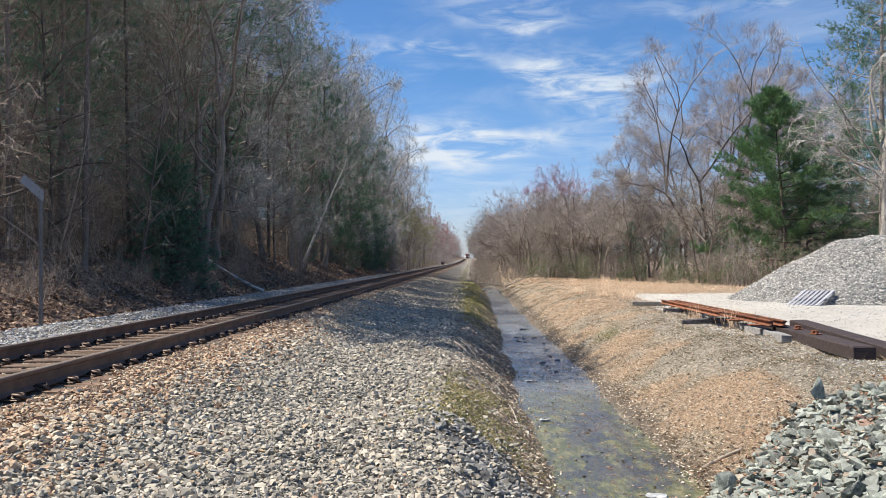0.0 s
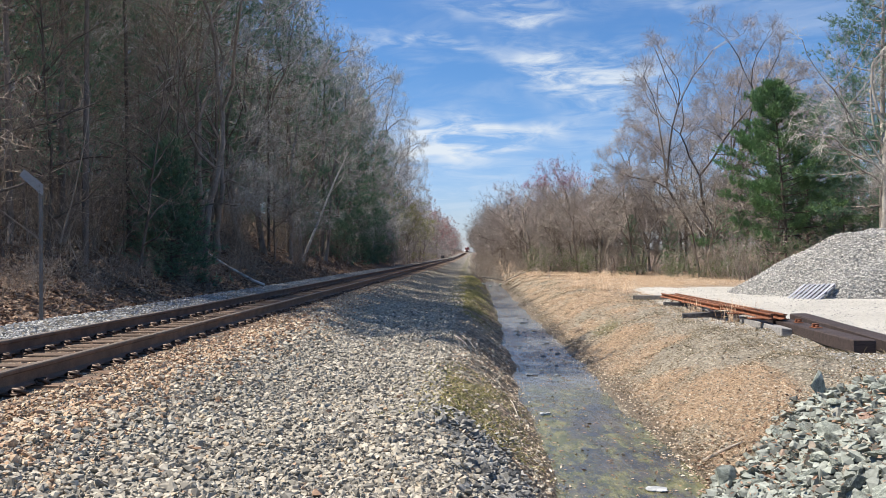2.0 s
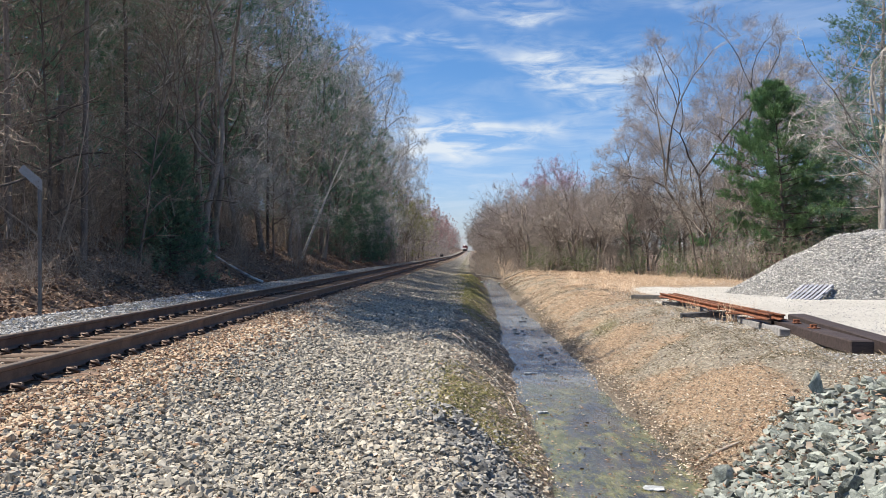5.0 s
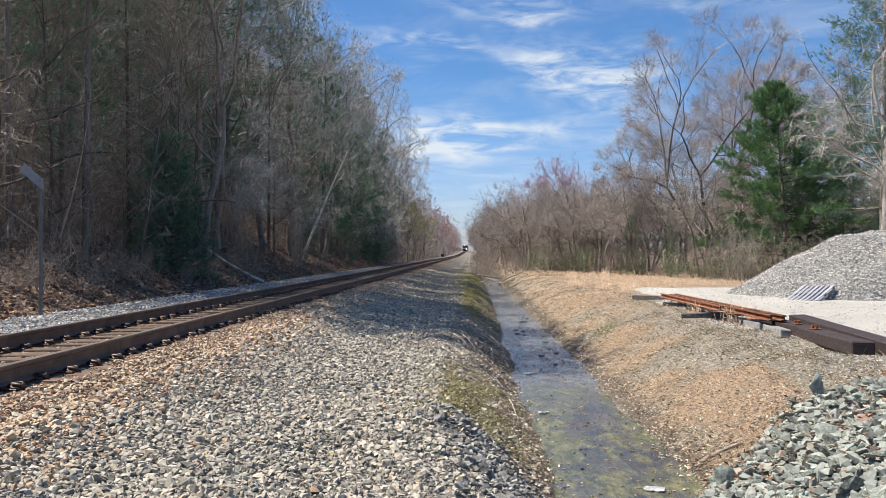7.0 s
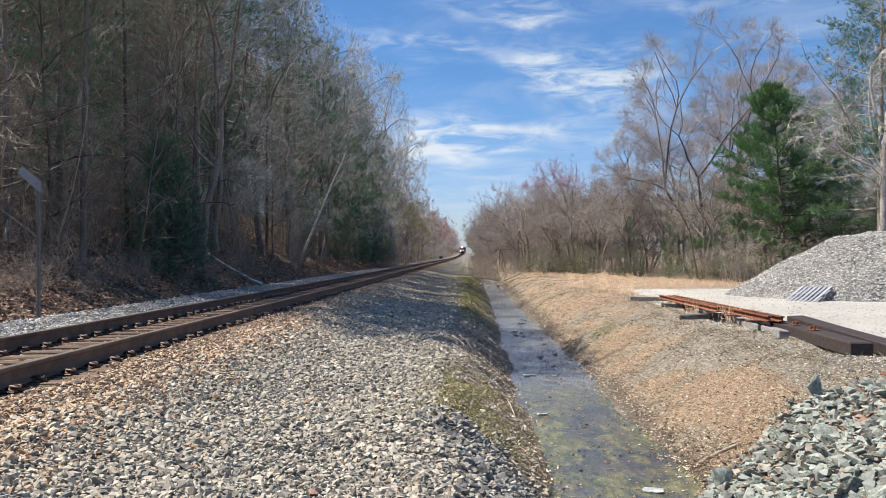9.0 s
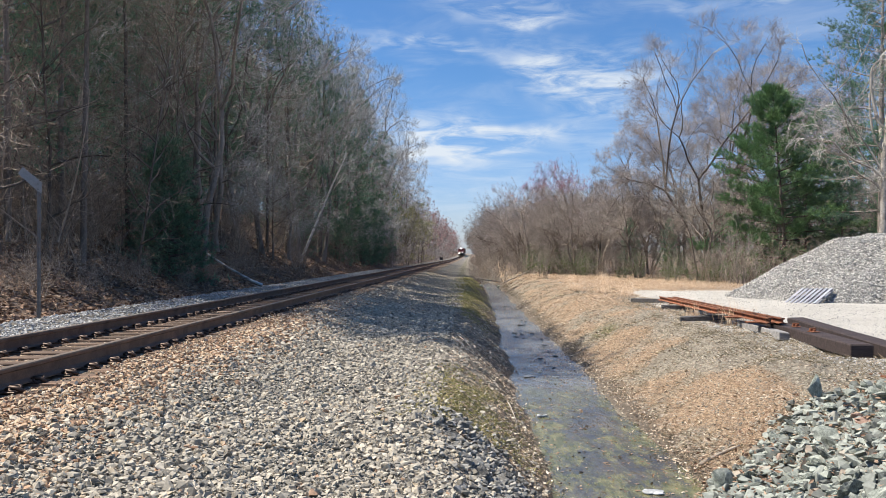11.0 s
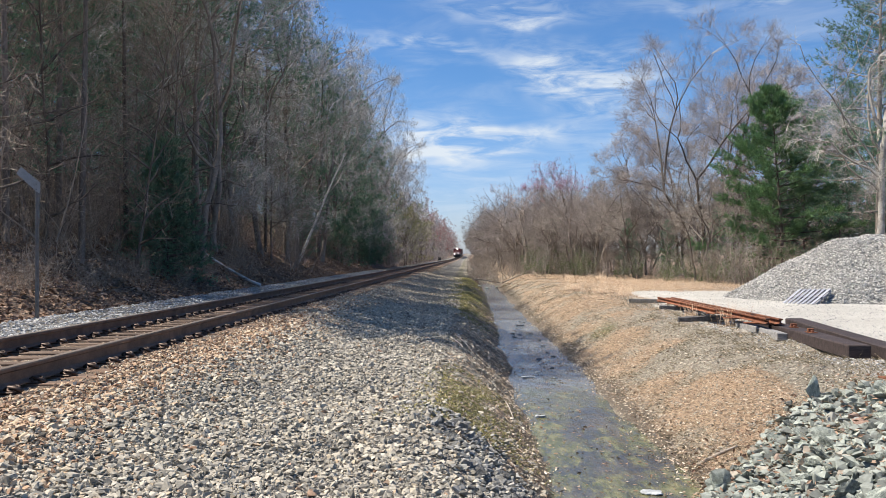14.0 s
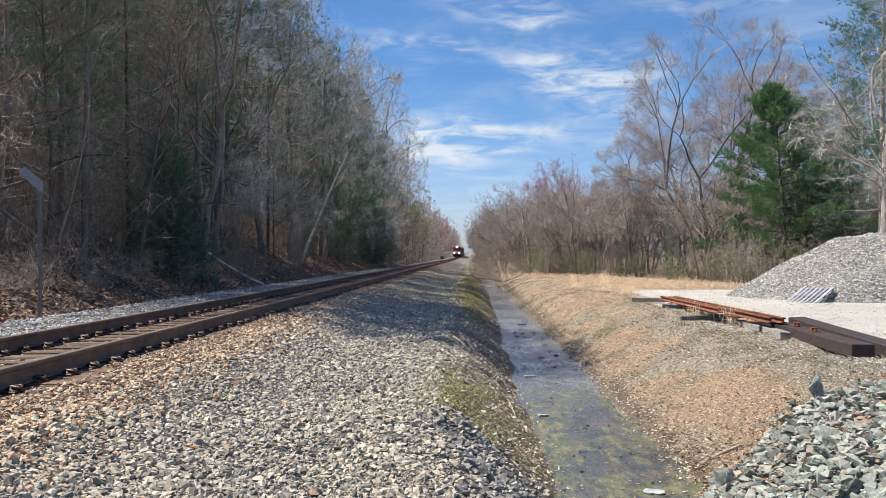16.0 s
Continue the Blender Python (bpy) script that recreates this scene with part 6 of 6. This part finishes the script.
    tip = base + way * rng.uniform(0.1, 0.4, (k, 1))
    tip[:, 2] = land(tip[:, 0], tip[:, 1]) + 0.015
    s = Soup()
    s.spikes(base, tip, 0.0035)
    thing("dead_stalks", "dead stalks lying on the ditch's gravel bank", "grass", s.mesh("stalks", M["straw"], True), kind="stuff")
    s = Soup()
    k = 26000
    y = 15 + 70 * rng.random(k) ** 1.4
    x = -8.6 - 9 * rng.random(k) ** 1.3
    s.leaves(np.stack([x, y, land(x, y) + 0.03], 1), 0.075, 0, 0.45)
    k = 5000
    y = rng.uniform(50, 88, k)
    x = rng.uniform(0.6, 9, k)
    s.leaves(np.stack([x, y, land(x, y) + 0.02], 1), 0.055, 0, 0.4)
    k = 7500
    y = 6.5 + 22 * rng.random(k) ** 1.6
    d = np.where(rng.random(k) < 0.8, rng.normal(2.48, 0.16, k), rng.normal(0.7, 0.14, k))
    x = d + 0.003 * (y - 8)
    edge_at = np.stack([x, y, np.maximum(land(x, y), WATER_Z) + 0.012], 1)
    thing("dead_leaves", "brown dead leaves covering the bank and ditch edges", "leaves", s.mesh("leaves", M["litter"]), kind="stuff")
    s = Soup()
    k = 1100
    y = rng.uniform(6.0, 9.2, k)
    x = rng.uniform(2.3, 4.8, k)
    s.leaves(np.stack([x, y, land(x, y) + rng.uniform(0.03, 0.14, k)], 1), 0.028, 0, 0.4)
    thing("caught_leaves", "dry leaves caught between riprap rocks", "leaves", s.mesh("caught", M["litter"]), kind="stuff")
    s = Soup()
    k = 9000
    y = 8 + 30 * rng.random(k) ** 1.6
    x = rng.uniform(2.3, 6.2, k)
    s.leaves(np.stack([x, y, land(x, y) + 0.012], 1), 0.015 + 0.0008 * y, 0, 0.3)
    k = 3000
    y = 8.5 + 22 * rng.random(k) ** 1.4
    x = rng.uniform(-0.45, 0.95, k)
    s.leaves(np.stack([x, y, land(x, y) + 0.012], 1), 0.015 + 0.0008 * y, 0, 0.3)
    s.leaves(edge_at, 0.022, 0, 0.35)
    thing("plant_debris", "scraps of dead leaves and bark over both banks", "leaves", s.mesh("debris", M["debris"]), kind="stuff")
    # bits that float on the water
    s = Soup()
    k = 420
    y = 7.2 + 14 * rng.random(k) ** 1.3
    x = rng.uniform(0.9, 2.3, k) + 0.003 * (y - 8)
    s.leaves(np.stack([x, y, np.full(k, WATER_Z + 0.006)], 1), 0.026, 0, 0.12)
    thing("floating_leaves", "brown leaves floating on the ditch water", "leaves", s.mesh("floating", M["litter"]), kind="stuff")


ground_cover()


def scrap(x, y, size, turn):
    bm = bmesh.new()
    bmesh.ops.create_grid(bm, x_segments=4, y_segments=3, size=0.5)
    r = random.Random(int(x * 100))
    for q in bm.verts:
        q.co = Vector((q.co.x * size, q.co.y * size * 0.55, r.uniform(0, 0.02))) + Vector((r.uniform(-0.02, 0.02), r.uniform(-0.02, 0.02), 0))
    ex = bmesh.ops.extrude_face_region(bm, geom=list(bm.faces))
    bmesh.ops.translate(bm, vec=(0, 0, 0.008), verts=[q for q in ex["geom"] if isinstance(q, bmesh.types.BMVert)])
    bmesh.ops.recalc_face_normals(bm, faces=list(bm.faces))
    me = bpy.data.meshes.new("litter")
    bm.to_mesh(me)
    bm.free()
    me.materials.append(M["paper"])
    thing("litter", "soiled white scrap floating in the ditch", "litter", me, pose(x, y, WATER_Z + 0.004, 0, 0, turn), "scraps of litter")


for x, y, size, turn in ((1.18, 15.9, 0.22, 10), (1.65, 15.84, 0.12, 40), (1.06, 11.99, 0.15, 5), (1.80, 8.15, 0.20, -10), (1.42, 16.6, 0.08, 0), (1.2, 20.5, 0.10, 30)):
    scrap(x, y, size, turn)


def rusty_plate():
    ob = thing("rusty_plate", "rusty red steel plate lying beside the riprap", "steel plate")
    part("plate", block((0.30, 0.16, 0.02), (0, 0, 0.02), 0.004), M["rust"], ob)
    part("rib", block((0.30, 0.025, 0.035), (0, -0.04, 0.045), 0.004), M["rust"], ob)
    ob.matrix_basis = Matrix.LocRotScale(rest(4.86, 9.62, 0.01), Euler((0.05, 0.08, 0.3)), None)


rusty_plate()


def ditch_rocks():
    r = random.Random(31)
    shapes = [rock_mesh(60 + i, M["wet_rock"]) for i in range(4)]
    for k in range(30):
        y = r.choice((18, 20, 22, 24, 27, 30, 34, 38, 44, 50, 56, 60, 62)) + r.uniform(-1, 1)
        x = r.uniform(1.0, 2.3)
        s = r.uniform(0.07, 0.18)
        ob = thing("rock", "dark wet rock standing in the ditch water", "rock", r.choice(shapes), group="ditch rocks")
        ob.matrix_basis = Matrix.LocRotScale((x, y, WATER_Z + 0.01), Euler((0, 0, r.uniform(0, 6.28))), (s * 1.4, s, s * 0.6))
    for x, y, s in ((0.95, 58, 0.5), (1.5, 60, 0.35), (0.8, 54, 0.3), (2.2, 61, 0.45)):
        ob = thing("rock", "pale rock at the ditch's far end", "rock", rock_mesh(int(y), M["riprap"]), group="ditch rocks")
        ob.matrix_basis = Matrix.LocRotScale((x, y, float(land(x, y)) + 0.08 if land(x, y) > WATER_Z else WATER_Z + 0.05), Euler((0.2, 0.1, y)), (s, s, s * 0.8))


ditch_rocks()


def stick(label, a, b, rad, lift=0.02):
    a, b = np.array(rest(*a, lift)), np.array(rest(*b, lift))
    s = Soup()
    mid = (a + b) / 2
    mid[2] = max(mid[2], float(land(mid[0], mid[1])) + rad)
    s.tube([a, mid + np.array((0.02, 0.02, 0.01)), b], (rad, rad * 0.85, rad * 0.5), 6, cap=True)
    thing("stick", label, "stick", s.mesh("stick", M["deadwood"], True), group="dead sticks")


stick("pale dead stick lying on the path", (-0.30, 16.2), (0.02, 14.9), 0.018)
stick("thin pale dead stick lying on the path", (-0.22, 16.5), (0.12, 15.3), 0.012)
stick("short dead stick below the riprap", (2.48, 9.0), (2.85, 8.85), 0.022)
stick("dead branch lying across the ditch's far end", (2.6, 60.0), (4.6, 63.0), 0.05, 0.25)
stick("dead branch fallen over the ditch's far end", (0.6, 58.5), (2.4, 60.5), 0.06, 0.3)
stick("dead stick on the ditch bank", (0.52, 12.6), (0.62, 10.6), 0.010)


# ---- the train ----
def bogie(parent, y):
    b = part("bogie", block((2.3, 3.6, 0.35), (0, 0, 0.62), 0.05), M["loco_black"], parent, m=pose(0, y, 0))
    for k in (-1.3, 0, 1.3):
        bm = drum(0.5, 0.13, (-0.75, k, 0.5), "X", 20)
        drum(0.5, 0.13, (0.75, k, 0.5), "X", 20, bm)
        drum(0.09, 1.6, (0, k, 0.5), "X", 10, bm)
        part("wheelset", bm, M["loco_black"], b)


def locomotive(label):
    """A hood unit; its front faces -y, its wheels stand on z = 0."""
    ob = thing("locomotive", label, "locomotive", group="train")
    part("underframe", block((3.0, 20.0, 0.35), (0, 0, 1.35), 0.05), M["loco_black"], ob)
    part("fuel_tank", block((2.7, 4.2, 0.75), (0, 0.6, 0.85), 0.12), M["loco_black"], ob)
    bogie(ob, -6.4), bogie(ob, 6.4)
    part("hood", block((1.9, 12.6, 2.55), (0, 3.4, 2.8), 0.14, segments=2), M["loco_red"], ob, "maroon engine hood")
    part("radiator", block((2.7, 3.2, 0.7), (0, 7.6, 3.9), 0.08), M["loco_black"], ob)
    cab = part("cab", block((3.05, 2.6, 2.75), (0, -5.2, 2.9), 0.16, segments=2), M["loco_red"], ob, "maroon driver's cab")
    for x in (-0.95, -0.32, 0.32, 0.95):
        part("windscreen", block((0.5, 0.03, 0.55), (x, -6.515, 3.72), 0.01), M["glass"], cab)
    for s in (-1, 1):
        part("side_window", block((0.03, 1.5, 0.6), (s * 1.535, -5.2, 3.65), 0.01), M["glass"], cab)
    nose = part("nose", block((1.9, 2.3, 1.75), (0, -7.6, 2.35), 0.22, segments=3), M["loco_red"], ob, "short maroon nose")
    part("nose_stripe", block((1.7, 0.03, 0.28), (0, -8.76, 2.15), 0.01), M["loco_white"], nose)
    for x in (-0.16, 0.16):
        part("headlight", drum(0.14, 0.06, (x, -6.55, 4.12), "Y", 16), M["lamp"], ob, "bright headlight")
    for x in (-1.02, 1.02):
        part("ditch_light", drum(0.15, 0.06, (x, -9.72, 1.72), "Y", 16), M["lamp"], ob, "bright ditch light")
    part("platform", block((3.0, 2.0, 0.14), (0, -9.0, 1.55), 0.03), M["loco_black"], ob)
    part("pilot", block((2.9, 0.22, 1.0), (0, -9.85, 0.75), 0.08), M["loco_black"], ob)
    part("coupler", block((0.3, 0.8, 0.3), (0, -10.2, 0.9), 0.05), M["loco_black"], ob)
    part("handrail", block((2.8, 0.05, 0.05), (0, -9.75, 2.45), 0.01), M["loco_white"], ob)
    for x in (-1.38, -0.5, 0.5, 1.38):
        part("handrail_post", block((0.05, 0.05, 0.95), (x, -9.75, 2.0), 0.01), M["loco_white"], ob)
    part("number_board", block((0.9, 0.05, 0.26), (0, -6.53, 4.33), 0.01), M["loco_white"], ob)
    part("horn", drum(0.09, 0.7, (0.4, -5.0, 4.42), "Y", 10), M["loco_black"], ob)
    part("roof_unit", block((1.2, 1.0, 0.3), (0, -4.9, 4.38), 0.06), M["loco_black"], ob)
    return ob


def freight_car(label):
    ob = thing("freight_car", label, "freight car", group="train")
    part("body", block((3.05, 15.4, 2.9), (0, 0, 2.7), 0.06), M["boxcar"], ob)
    part("roof", block((3.1, 15.5, 0.14), (0, 0, 4.2), 0.05), M["loco_black"], ob)
    for s in (-1, 1):
        part("sliding_door", block((0.08, 3.0, 2.6), (s * 1.55, 0, 2.68), 0.02), M["boxcar"], ob)
        for k in range(8):
            part("rib", block((0.06, 0.12, 2.8), (s * 1.54, -7.2 + k * 2.05, 2.7), 0.01), M["boxcar"], ob)
    part("sill", block((2.7, 15.4, 0.3), (0, 0, 1.12), 0.03), M["loco_black"], ob)
    bogie(ob, -5.4), bogie(ob, 5.4)
    return ob


SPEED, START = 28.0, 781.0
train = [(locomotive("maroon diesel locomotive with bright headlights on the track"), 10.0), (locomotive("second maroon diesel locomotive coupled behind the first"), 31.0)]
for k in range(5):
    train.append((freight_car("brown freight car behind the locomotives"), 50.0 + 16.6 * k))


def motions():
    for car, back in train:
        rows = []
        for k in range(17):
            rows.append((float(k), track_matrix(START - SPEED * k + back)))
        walk(car, rows)


motions()
